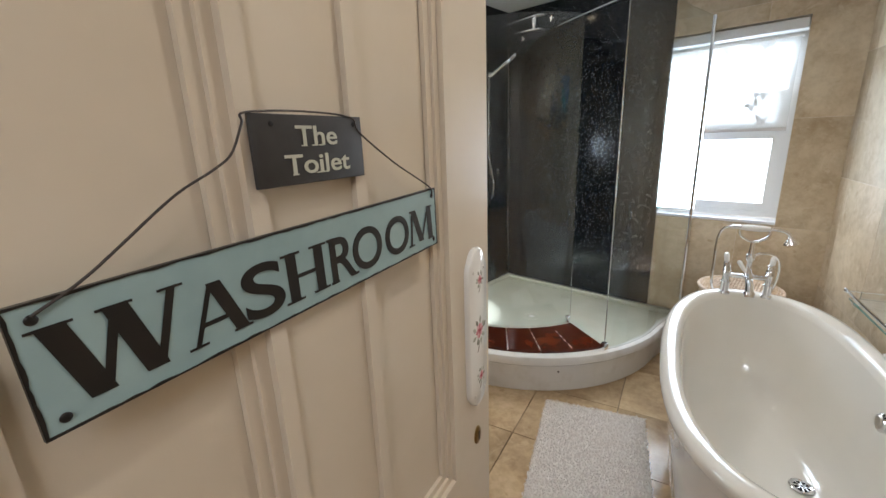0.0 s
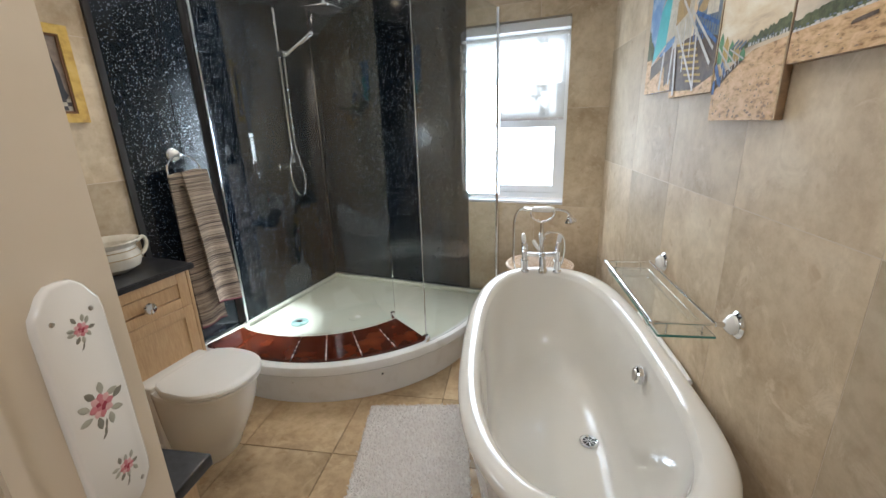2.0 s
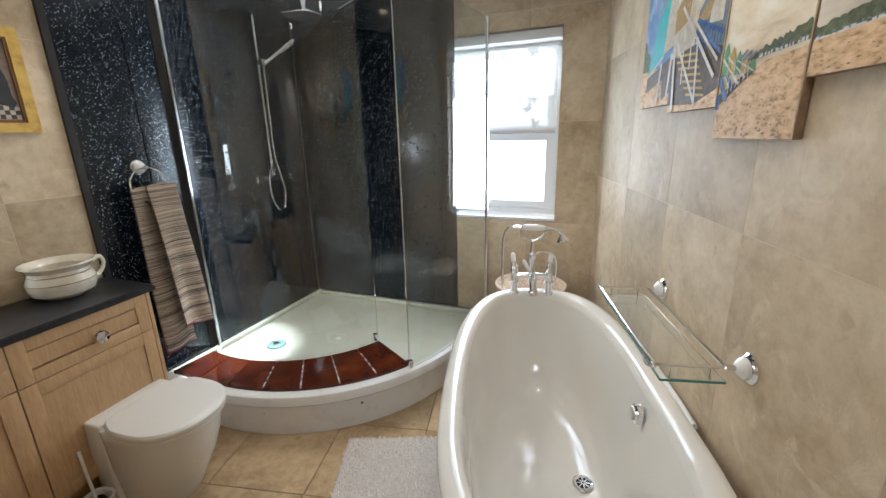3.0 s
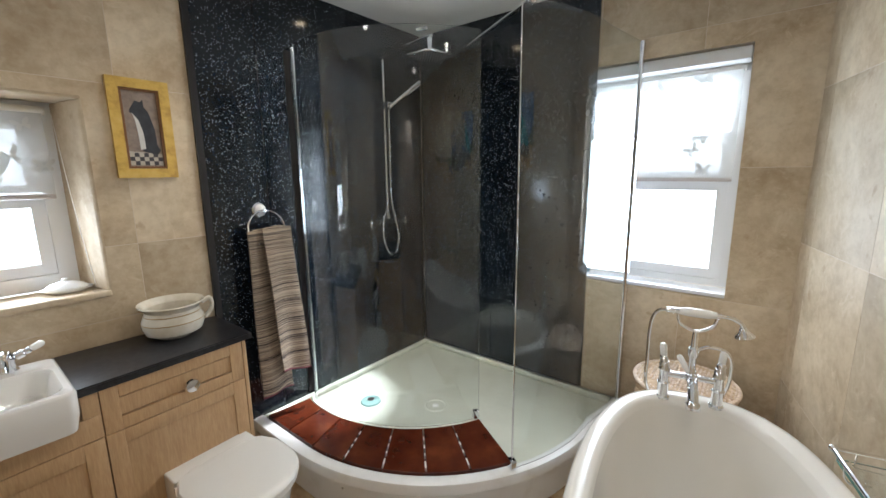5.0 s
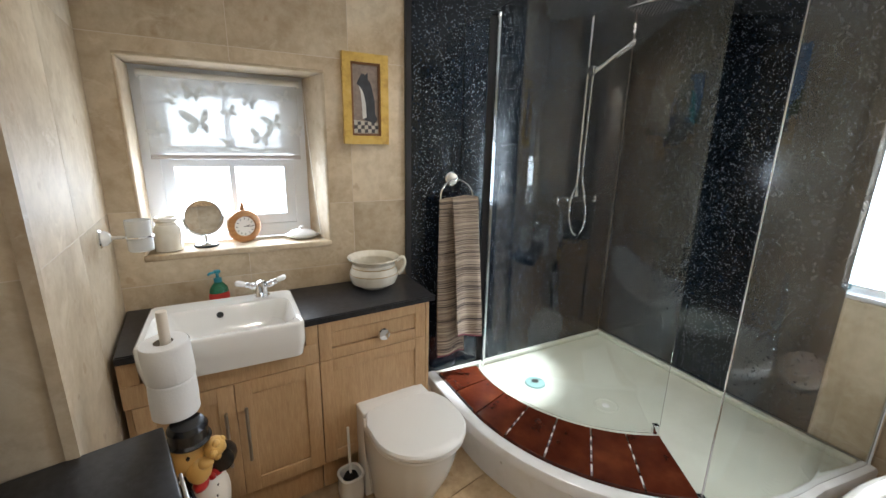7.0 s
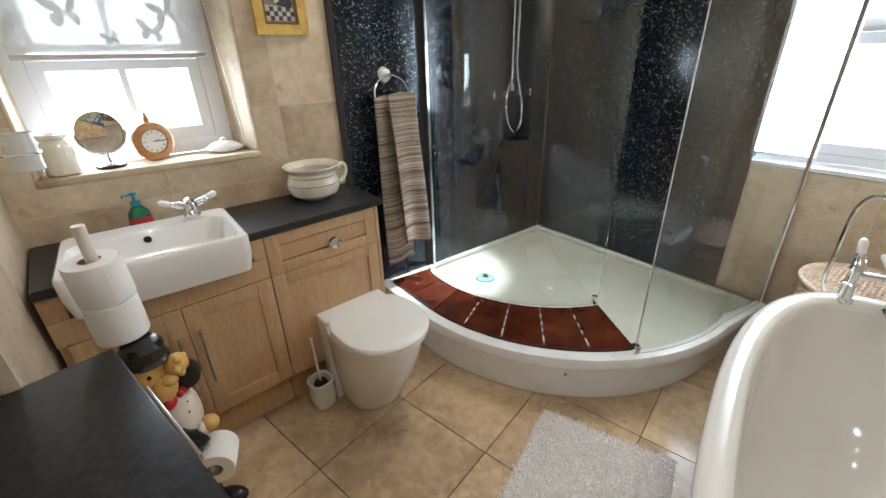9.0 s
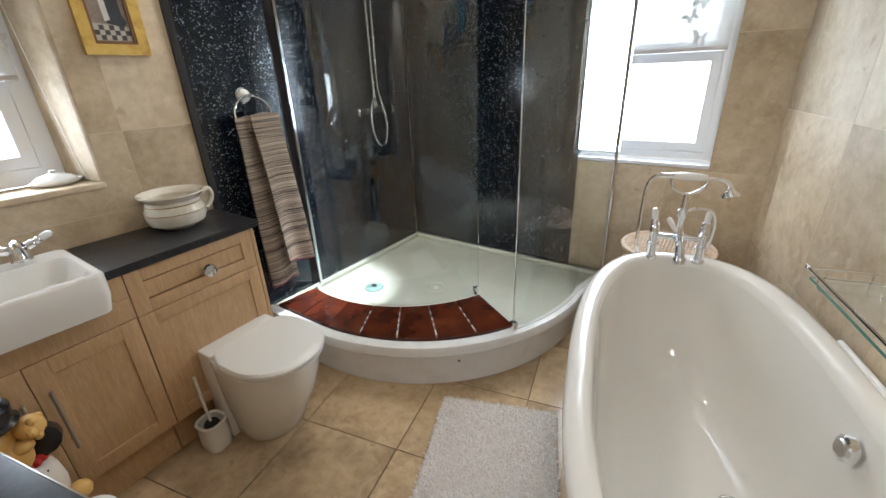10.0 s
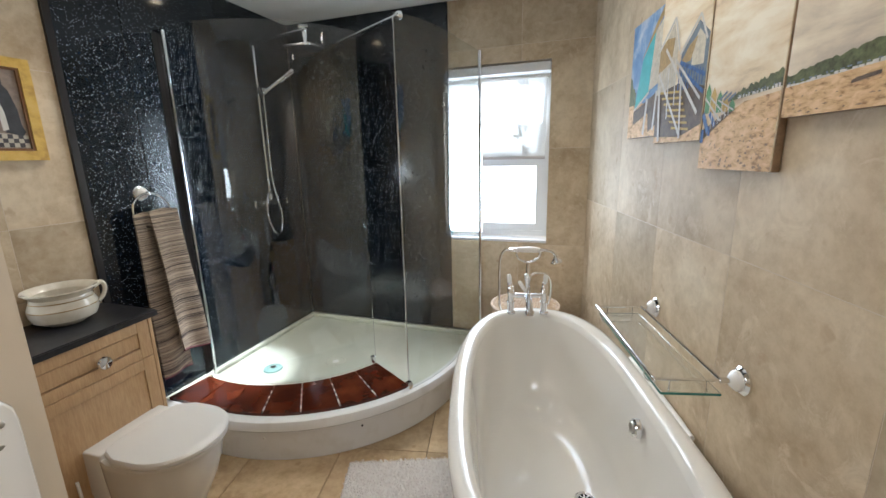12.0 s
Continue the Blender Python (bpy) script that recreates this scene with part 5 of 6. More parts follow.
# cat picture
pic = thing("framed_picture", "yellow wooden frame with a painted black and white cat", "picture", M_W @ pose(0.904, 0, 1.482))
fr = Shape()
sheet(fr, 0, 0.205, 0, 0.378, [(0.036, 0.169, 0.036, 0.342)], -0.020, -0.001)
part("frame", fr, GILT, pic)
fr = Shape()
sheet(fr, 0.0365, 0.1685, 0.0365, 0.3415, [(0.045, 0.160, 0.045, 0.333)], -0.016, -0.004)
part("inner_moulding", fr, BROWNWOOD, pic)
part("painting", Shape().box(0.0455, 0.1595, -0.008, -0.005, 0.0455, 0.3325), flat((0.27, 0.21, 0.17), 0.25, 40), pic)


def paint(name, poly, mat, y=-0.0086):
    part(name, Shape().add([(0.046 + u * 0.113, y, 0.046 + v * 0.286) for u, v in poly], [tuple(range(len(poly)))]), mat, pic)


paint("painted_floor", [(0.01, 0.01), (0.99, 0.01), (0.99, 0.17), (0.01, 0.20)], flat((0.50, 0.46, 0.38), 0.1))
chk = Shape()
for i in range(7):
    for j in range(3):
        if (i + j) % 2:
            u, v = 0.01 + i * 0.14, 0.012 + j * 0.056
            chk.add([(0.046 + a * 0.113, -0.0090, 0.046 + b * 0.286) for a, b in ((u, v), (min(u + 0.14, 0.99), v), (min(u + 0.14, 0.99), v + 0.056), (u, v + 0.056))], [(0, 1, 2, 3)])
tagged(part("painted_checks", chk, flat((0.06, 0.055, 0.06), 0.2), pic), kind="stuff")
paint("painted_cat", [(0.42, 0.20), (0.86, 0.16), (0.96, 0.22), (0.88, 0.30), (0.86, 0.50), (0.72, 0.74), (0.60, 0.80), (0.60, 0.90), (0.50, 0.86), (0.36, 0.88), (0.18, 0.76), (0.16, 0.72), (0.30, 0.68), (0.36, 0.50)], flat((0.035, 0.037, 0.045), 0.3), -0.0092)
paint("painted_chest", [(0.36, 0.22), (0.52, 0.24), (0.50, 0.45), (0.40, 0.62), (0.22, 0.72), (0.30, 0.62), (0.34, 0.45)], flat((0.66, 0.64, 0.60), 0.08), -0.0096)

# toilet
toilet = thing("toilet", "white back-to-wall toilet with closed lid", "toilet", pose(0.352, 1.600, 0, 0, 0, 3.5))


def dee(x0, x1, hw, z, n=18, power=2.1):
    """A D-shaped outline: straight back at x0, round nose at x1."""
    cx = x0 + (x1 - x0) * 0.47
    pts = [Vector((x0, -hw * 0.76, z)), Vector((x0 + (cx - x0) * 0.10, -hw * 0.86, z)), Vector((x0 + (cx - x0) * 0.5, -hw, z))]
    for k in range(n + 1):
        a = radians(-90 + 180 * k / n)
        c, s_ = math.cos(a), math.sin(a)
        pts.append(Vector((cx + (x1 - cx) * abs(c) ** (2 / power), hw * math.copysign(abs(s_) ** (2 / power), s_), z)))
    return pts + [Vector((x0 + (cx - x0) * 0.5, hw, z)), Vector((x0 + (cx - x0) * 0.10, hw * 0.86, z)), Vector((x0, hw * 0.76, z))]


part("pan", Shape().rings([dee(0.03, 0.262, 0.128, 0.0), dee(0.03, 0.270, 0.133, 0.010), dee(0.03, 0.292, 0.139, 0.06), dee(0.03, 0.330, 0.149, 0.13), dee(0.03, 0.378, 0.162, 0.22), dee(0.03, 0.410, 0.170, 0.31), dee(0.03, 0.423, 0.173, 0.37), dee(0.03, 0.425, 0.174, 0.385), dee(0.03, 0.418, 0.170, 0.392)]), CERAMIC, toilet)
part("back_block", Shape().box(-0.012, 0.082, -0.158, 0.158, 0.0, 0.412, r=0.008), CERAMIC, toilet)
seat = part("seat", Shape().rings([dee(0.102, 0.436, 0.176, 0.394), dee(0.099, 0.442, 0.180, 0.398), dee(0.099, 0.442, 0.180, 0.408), dee(0.102, 0.436, 0.176, 0.411)]), PLASTIC, toilet)
part("lid", Shape().rings([dee(0.098, 0.442, 0.180, 0.413), dee(0.095, 0.448, 0.184, 0.417), dee(0.095, 0.448, 0.184, 0.428), dee(0.101, 0.440, 0.178, 0.436), dee(0.125, 0.41, 0.155, 0.440)]), PLASTIC, toilet, "glossy white closed lid")
part("hinge_cover", Shape().box(0.070, 0.100, -0.11, 0.11, 0.396, 0.424, r=0.008), PLASTIC, toilet)

brush = thing("toilet_brush", "white ceramic toilet brush pot on the floor", "toilet brush", pose(0.418, 1.392, 0, 0, 0, 10))
part("pot", Shape().rings([[Vector((x, y, z)) for x, y in rounded(-a, a, -a, a, a * 0.72)] for a, z in ((0.045, 0.0), (0.049, 0.008), (0.051, 0.06), (0.049, 0.115), (0.053, 0.128), (0.050, 0.134), (0.041, 0.130), (0.039, 0.09))], True, True), CERAMIC, brush)
part("bristles", Shape().lathe([(0.030, 0.092), (0.033, 0.105), (0.026, 0.122), (0.004, 0.126)], 20), BLACK, brush, "black bristle head")
part("handle", Shape().tube([(0, 0, 0.10), (-0.025, 0.008, 0.22), (-0.038, 0.012, 0.325)], 0.0055, 10), PLASTIC, brush)

# window sill things
jar = thing("stoneware_jar", "small cream stoneware jar on the window sill", "jar", pose(-0.070, 0.815, 1.049) @ Matrix.Diagonal((1.22, 1.22, 1.22, 1)))
part("body", Shape().lathe([(0.036, 0), (0.040, 0.003), (0.041, 0.06), (0.038, 0.078), (0.030, 0.088), (0.030, 0.096), (0.035, 0.100), (0.035, 0.110), (0.031, 0.112), (0.028, 0.108), (0.027, 0.09), (0.001, 0.085)], 32), CREAMPOT, jar)
mirror = thing("shaving_mirror", "round swivel mirror on a chrome foot on the sill", "mirror", pose(-0.095, 0.945, 1.049, 0, 0, 12) @ Matrix.Diagonal((1.10, 1.10, 1.10, 1)))
part("foot", Shape().lathe([(0.040, 0), (0.041, 0.006), (0.036, 0.012), (0.012, 0.018), (0.007, 0.026), (0.008, 0.045)], 28), CHROME, mirror)
part("foot_ring", Shape().lathe([(0.0415, 0.0), (0.043, 0.004), (0.0405, 0.0085)], 28), BLACK, mirror)
part("rim", Shape().lathe([(0.060, -0.006), (0.065, -0.006), (0.066, 0.0), (0.065, 0.006), (0.060, 0.006)], 40, pose(0, 0, 0.112, 0, 84, 0), close=False), CHROME, mirror)
part("mirror_glass", Shape().lathe([(0.0005, 0.003), (0.061, 0.003), (0.061, -0.003), (0.0005, -0.003)], 40, pose(0, 0, 0.112, 0, 84, 0)), material("mirror_silver", (0.86, 0.87, 0.88), 0.02, 1.0), mirror)
for sgn in (-1, 1):
    part("pivot", Shape().ball((0, 0.069 * sgn, 0.112), 0.006), CHROME, mirror)
part("yoke", Shape().tube([(0, 0.069 * math.sin(a), 0.112 - 0.069 * math.cos(a)) for a in [radians(-90 + 180 * k / 24) for k in range(25)]], 0.0035, 8), CHROME, mirror)

clock = thing("table_clock", "round wooden pocket-watch clock on the window sill", "clock", pose(-0.115, 1.093, 1.049, 0, 0, 18) @ Matrix.Diagonal((1.20, 1.20, 1.20, 1)))
mc = pose(0, 0, 0.060, 0, 90, 0)
part("case", Shape().lathe([(0.001, -0.018), (0.050, -0.018), (0.059, -0.012), (0.061, 0.0), (0.059, 0.012), (0.050, 0.019), (0.038, 0.019), (0.036, 0.012), (0.001, 0.012)], 44, mc), CLOCKWOOD, clock)
face = part("dial", Shape().lathe([(0.0005, 0.0135), (0.0355, 0.0135), (0.0355, 0.0122)], 36, mc), PLASTIC, clock, "white clock dial")
for k in range(12):
    a = radians(30 * k)
    part("hour_mark", Shape().box(0.0138, 0.0146, -0.0009, 0.0009, 0.025, 0.032, Matrix.Translation((0, 0, 0.060)) @ pose(0, 0, 0, math.degrees(a), 0, 0)), SIGNBLACK, face)
for ang, ln in ((-78, 0.018), (-95, 0.028)):
    part("clock_hand", Shape().box(0.0148, 0.0154, -0.0009, 0.0009, -0.004, ln, Matrix.Translation((0, 0, 0.060)) @ pose(0, 0, 0, ang, 0, 0)), SIGNBLACK, face)
part("crown", Shape().lathe([(0.006, 0.118), (0.009, 0.122), (0.009, 0.130), (0.005, 0.136), (0.007, 0.142), (0.001, 0.148)], 16), CLOCKWOOD, clock)
dish = thing("soap_dish", "small oval lidded white china soap dish", "dish", pose(-0.095, 1.335, 1.049, 0, 0, -12) @ Matrix.Diagonal((1.12, 1.12, 1.2, 1)))
part("saucer", Shape().lathe([(0.034, 0), (0.045, 0.006), (0.056, 0.012), (0.058, 0.016), (0.050, 0.013), (0.001, 0.009)], 36, Matrix.Diagonal((0.8, 1.2, 1, 1))), CERAMIC, dish)
part("cover", Shape().lathe([(0.048, 0.014), (0.048, 0.020), (0.036, 0.030), (0.018, 0.036), (0.008, 0.038), (0.009, 0.046), (0.001, 0.049)], 36, Matrix.Diagonal((0.8, 1.2, 1, 1))), CERAMIC, dish)
soap = thing("soap_dispenser", "green liquid soap bottle with a teal pump on the ledge", "soap bottle", pose(0.058, 0.975, 0.8425, 0, 0, 20))
part("bottle", Shape().lathe([(0.028, 0.0), (0.033, 0.006), (0.036, 0.030), (0.032, 0.062), (0.020, 0.080), (0.013, 0.086), (0.013, 0.092)], 28, Matrix.Diagonal((0.75, 1.05, 1, 1))), GREENSOAP, soap)
part("label", Shape().lathe([(0.0362, 0.012), (0.0372, 0.03), (0.0352, 0.045)], 28, Matrix.Diagonal((0.75, 1.05, 1, 1)), close=False), REDLABEL, soap, "red and white printed label")
part("pump", Shape().lathe([(0.015, 0.088), (0.015, 0.104), (0.006, 0.108), (0.006, 0.124), (0.014, 0.127), (0.013, 0.136), (0.001, 0.138)], 20), TEAL, soap)
part("nozzle", Shape().tube([(0, 0, 0.131), (0.012, -0.032, 0.132), (0.014, -0.038, 0.126)], 0.005, 8), TEAL, soap)
bottle = thing("shampoo_bottle", "blue shampoo bottle on the bright window sill", "bottle", pose(1.178, 3.395, 0.914))
part("body", Shape().lathe([(0.028, 0), (0.032, 0.005), (0.034, 0.08), (0.028, 0.14), (0.014, 0.16)], 24), BLUEBOTTLE, bottle)
part("cap", Shape().lathe([(0.015, 0.158), (0.015, 0.185), (0.001, 0.187)], 18), TEAL, bottle)

# tumbler holder on the short wall
holder = thing("tumbler_holder", "chrome wall bracket holding a frosted white tumbler", "tumbler holder", M_STUB @ pose(0.625, 0, 1.168))
part("rosette", Shape().lathe([(0.032, 0.0), (0.032, 0.005), (0.027, 0.009)], 26, pose(0, 0, 0, 90, 0, 0)), CHROME, holder)
part("ceramic_cap", Shape().lathe([(0.026, 0.008), (0.024, 0.020), (0.012, 0.032)], 22, pose(0, 0, 0, 90, 0, 0)), CERAMIC, holder, "white ceramic boss")
part("arm", Shape().tube([(0, -0.03, 0), (0.0, -0.075, 0)], 0.006), CHROME, holder)
part("hoop", Shape().tube([(0.039 * math.sin(2 * math.pi * k / 30), -0.108 + 0.039 * math.cos(2 * math.pi * k / 30), 0) for k in range(31)], 0.004, 8), CHROME, holder)
part("tumbler", Shape().lathe([(0.033, -0.050), (0.0365, -0.046), (0.0375, 0.055), (0.035, 0.055), (0.033, -0.044), (0.001, -0.044)], 32, pose(0, -0.108, 0)), SMOKE, holder, "frosted white tumbler")
hook = thing("wall_rail", "short black metal rail high on the tiled wall", "rail", M_STUB @ pose(0.62, 0, 1.935))
part("bar", Shape().tube(bend([(-0.05, -0.012, 0.012), (0.05, -0.014, 0.008), (0.14, -0.016, 0.0), (0.185, -0.018, -0.012)]), 0.012, 10), BLACK, hook)
part("plate", Shape().box(-0.02, 0.02, -0.008, 0.0, -0.02, 0.04, r=0.003), BLACK, hook)

# black-topped cupboard by the door
M_C = pose(0.802, 0.853, 0, 0, 0, SKEW)
cup = thing("cupboard", "beech cupboard with a black worktop and chrome rail", "cupboard", M_C)
part("body", Shape().box(0.015, 0.62, -0.74, -0.012, 0.10, 0.785, r=0.002), BEECH, cup)
part("plinth", Shape().box(0.03, 0.58, -0.72, -0.04, 0.0, 0.10), BEECH, cup)
part("top", Shape().box(0.0, 0.66, -0.76, 0.0, 0.786, 0.813, r=0.004), WORKTOP, cup, "matt black worktop")
ral = part("rail", Shape().box(0.15, 0.41, 0.006, 0.013, 0.762, 0.780, r=0.002), STEEL, cup, "flat steel side rail")
for xx in (0.17, 0.39):
    part("rail_post", Shape().tube([(xx, 0.008, 0.771), (xx, -0.012, 0.771)], 0.0045, 8), CHROME, ral)

# toilet-roll figure: one plain mesh
fig = Shape()
B_, SK_, WH_, RD_ = 0, 1, 2, 3
fig.slot = B_
fig.box(-0.135, 0.035, -0.075, 0.075, 0.0, 0.025, r=0.008)
fig.ball((-0.085, 0.045, 0.050), (0.034, 0.062, 0.030))
fig.ball((-0.015, 0.030, 0.050), (0.034, 0.062, 0.030))
fig.tube([(-0.085, 0, 0.04), (-0.075, 0, 0.30)], 0.032, 12)
fig.tube([(-0.015, 0, 0.04), (-0.020, 0, 0.30)], 0.032, 12)
fig.ball((-0.045, -0.010, 0.43), (0.078, 0.066, 0.165))
fig.slot = WH_
fig.ball((-0.045, 0.012, 0.475), (0.070, 0.064, 0.105), n=16)
fig.ball((-0.030, 0.076, 0.425), (0.024, 0.018, 0.024), n=10)
fig.slot = B_
fig.tube(bend([(-0.090, 0.010, 0.56), (-0.075, 0.060, 0.60), (-0.030, 0.078, 0.615)]), [0.030] * 8 + [0.036] * 8 + [0.022], 12)
fig.tube(bend([(0.020, -0.010, 0.54), (0.030, 0.035, 0.46), (0.000, 0.062, 0.415), (-0.020, 0.074, 0.420)]), [0.028] * 8 + [0.032] * 16 + [0.020], 12)
for k in range(5):
    fig.ball((-0.030 + 0.012 * (k % 2), 0.068 - 0.004 * abs(k - 2), 0.53 - 0.024 * k), (0.005, 0.004, 0.005), n=6)
fig.slot = SK_
fig.ball((-0.045, 0.090, 0.430), (0.026, 0.026, 0.024), n=12)
fig.ball((0.008, 0.018, 0.675), (0.058, 0.056, 0.064))
fig.ball((0.026, 0.056, 0.640), (0.034, 0.032, 0.044), n=14)
fig.ball((0.030, 0.078, 0.662), (0.020, 0.022, 0.016), n=10)
fig.ball((0.004, 0.092, 0.690), (0.030, 0.026, 0.028), n=12)
for k in range(5):
    fig.ball((0.008 + 0.022 * math.cos(1.26 * k), 0.104, 0.690 + 0.020 * math.sin(1.26 * k)), (0.011, 0.010, 0.011), n=8)
fig.slot = RD_
fig.ball((0.012, 0.045, 0.575), (0.026, 0.018, 0.022), n=10)
fig.ball((-0.040, 0.062, 0.580), (0.024, 0.016, 0.020), n=10)
fig.ball((-0.016, 0.058, 0.575), (0.010, 0.012, 0.012), n=8)
fig.slot = B_
fig.lathe([(0.050, 0.730), (0.053, 0.735), (0.046, 0.741), (0.045, 0.750), (0.047, 0.772), (0.038, 0.785), (0.001, 0.790)], 28, pose(0.002, 0.004, 0, -3, 2, 0))
fig.ball((0.052, 0.050, 0.690), (0.005, 0.005, 0.006), n=8)
fig.slot = WH_
fig.tube([(0, 0, 0.78), (0, 0, 1.075)], [0.0125, 0.0125], 12)
fig.slot = 4
fig.tube([(-0.030, 0.080, 0.43), (-0.012, 0.062, 0.36)], 0.005, 8)
fig.tube([(-0.012, 0.059, 0.365), (0.028, 0.100, 0.315), (0.020, 0.098, 0.312)], 0.0105, 10)
mats = [material("black_resin", (0.012, 0.012, 0.013), 0.22), material("yellow_resin", (0.62, 0.38, 0.11), 0.35), material("cream_resin", (0.70, 0.64, 0.55), 0.3), material("red_resin", (0.45, 0.02, 0.02), 0.3), CARD]
solid("figurine", fig, mats, "painted resin butler figurine holding toilet rolls", "figurine", pose(0.716, 0.872, 0, 0, 0, -30))


def roll(m, label):
    r_ = thing("toilet_roll", label, "toilet roll", m, "toilet rolls")
    part("paper", Shape().lathe([(0.022, 0.0), (0.053, 0.0), (0.055, 0.004), (0.0555, 0.05), (0.054, 0.098), (0.052, 0.101), (0.022, 0.101)], 36, close=False), PAPER, r_)
    part("core", Shape().lathe([(0.0215, 0.001), (0.0225, 0.001), (0.0225, 0.1), (0.0215, 0.1), (0.0215, 0.001)], 24, close=False), CARD, r_, "grey cardboard core")
    part("loose_sheet", Shape().rings([[Vector((0.0566 * math.cos(radians(a)), 0.0566 * math.sin(radians(a)), z)) for z in (0.004, 0.045 + 0.012 * math.sin(a), 0.097)] for a in range(-60, 70, 10)], False, False, False), PAPER, r_)
    return r_


roll(pose(0.716, 0.872, 0.792, 0, 0, 0), "white toilet roll stacked on the figurine's pole")
roll(pose(0.716, 0.872, 0.895, 3, -2, 80), "white toilet roll on top of the stack")
roll(pose(0.790, 0.945, 0.315, 0, 90, 160.7), "white toilet roll held by the figurine")

# ---- the door ----
# local x from hinge to free edge, y away from the hall face, z up
M_D = pose(1.776, 0.05, 0, 0, 0, 90 + SKEW)
door = thing("door_1", "cream gloss painted panelled door standing open", "door", M_D, kind="structure")
DW, DH, DT = 0.813, 2.03, 0.040
PAN = [(0.165, 0.351, 0.879, 1.90), (0.480, 0.660, 0.879, 1.90), (0.165, 0.351, 0.22, 0.70), (0.480, 0.660, 0.22, 0.70)]
fr = Shape()
sheet(fr, 0.004, DW, 0.006, DH, PAN, 0.0, DT)
part("door_leaf", fr, PAINT, door)
for x0, x1, z0, z1 in PAN:
    pl = part("door_panel", Shape().box(x0, x1, 0.013, 0.027, z0, z1), PAINT, door)
    for w0, w1, y0 in ((-0.012, 0.004, -0.007), (0.004, 0.016, 0.001), (0.016, 0.028, 0.006)):
        mo = Shape()
        sheet(mo, x0 + w0, x1 - w0, z0 + w0, z1 - w0, [(x0 + w1, x1 - w1, z0 + w1, z1 - w1)], y0, 0.0125)
        ob = part("moulding", mo, PAINT, pl)
        bv = ob.modifiers.new("round", "BEVEL")
        bv.width, bv.segments, bv.limit_method = 0.004, 3, "ANGLE"
XP, ZP = 0.751, 1.128
half = [(0.0, 0.150), (0.012, 0.149), (0.021, 0.142), (0.027, 0.132), (0.034, 0.122), (0.036, 0.108), (0.0365, 0.0), (0.036, -0.108), (0.034, -0.122), (0.027, -0.132), (0.021, -0.142), (0.012, -0.149), (0.0, -0.150)]
outline = half + [(-x, z) for x, z in half[-2:0:-1]]
plate = part("finger_plate", Shape().rings([[Vector((XP + x * k, y, ZP + z * (1 - (1 - k) * 0.25))) for x, z in outline] for k, y in ((1.0, 0.0), (1.0, -0.005), (0.965, -0.0085), (0.90, -0.010))]), CERAMIC, door, "white ceramic finger plate with pink roses")
rnd = random.Random(3)


def blob(name, x, z, length, width, turn, mat, lift=0.0):
    """One flat brush stroke of the painted spray."""
    m_ = Matrix.Translation((x, -0.0102 - lift, z)) @ pose(0, 0, 0, 0, turn, 0)
    part(name, Shape().lathe([(0.02, -1), (0.5, -0.7), (0.95, -0.1), (0.8, 0.4), (0.4, 0.8), (0.02, 1)], 10, m_ @ Matrix.Diagonal((width, 0.0004, length, 1))), mat, plate)


for cz, cx_, sc in ((1.222, 0.004, 0.72), (1.128, 0.0, 1.25), (1.036, 0.006, 0.78)):
    for k in range(9):                        # leaves and buds round the bloom
        ang = radians(40 * k + rnd.uniform(-12, 12))
        rr = rnd.uniform(0.0125, 0.0175) * sc
        blob("painted_leaf", XP + cx_ + rr * math.cos(ang), cz + rr * math.sin(ang) * 1.05, 0.0062 * sc, 0.0034 * sc, 90 - math.degrees(ang) + rnd.uniform(-25, 25), LEAFG if k % 3 else LEAFD)
    for k in range(8):                        # outer petals
        ang = radians(45 * k + rnd.uniform(-8, 8))
        blob("painted_petal", XP + cx_ + 0.0062 * sc * math.cos(ang), cz + 0.0062 * sc * math.sin(ang), 0.0056 * sc, 0.0044 * sc, 90 - math.degrees(ang), (ROSE, ROSEP)[k % 2], 0.0003)
    for k in range(5):
        ang = radians(72 * k)
        blob("painted_petal", XP + cx_ + 0.0022 * sc * math.cos(ang), cz + 0.0022 * sc * math.sin(ang), 0.0034 * sc, 0.0028 * sc, 90 - math.degrees(ang), (ROSED, ROSE)[k % 2], 0.0006)
    for k in range(3):
        blob("painted_stem", XP + cx_ - 0.002 * k * sc, cz - (0.019 + 0.005 * k) * sc, 0.0045 * sc, 0.0013 * sc, 15 + 14 * k, LEAFD)
for sx, cz in ((-0.0205, 1.240), (0.0205, 1.240), (-0.0205, 1.005), (0.0205, 1.005)):
    part("screw", Shape().ball((XP + sx, -0.0098, cz), (0.0032, 0.0012, 0.0032), n=8), STEEL, plate)
key = part("keyhole_plate", Shape().lathe([(0.001, 0.004), (0.011, 0.004), (0.014, 0.002), (0.0145, 0.0)], 24, pose(0.757, 0, 0.902, 90, 0, 0) @ Matrix.Diagonal((0.9, 1.35, 1, 1))), BRASS, door, "oval brass keyhole plate")
part("keyhole", Shape().box(0.7545, 0.7595, -0.0046, -0.0038, 0.892, 0.911, r=0.0003), DARKHOLE, key)

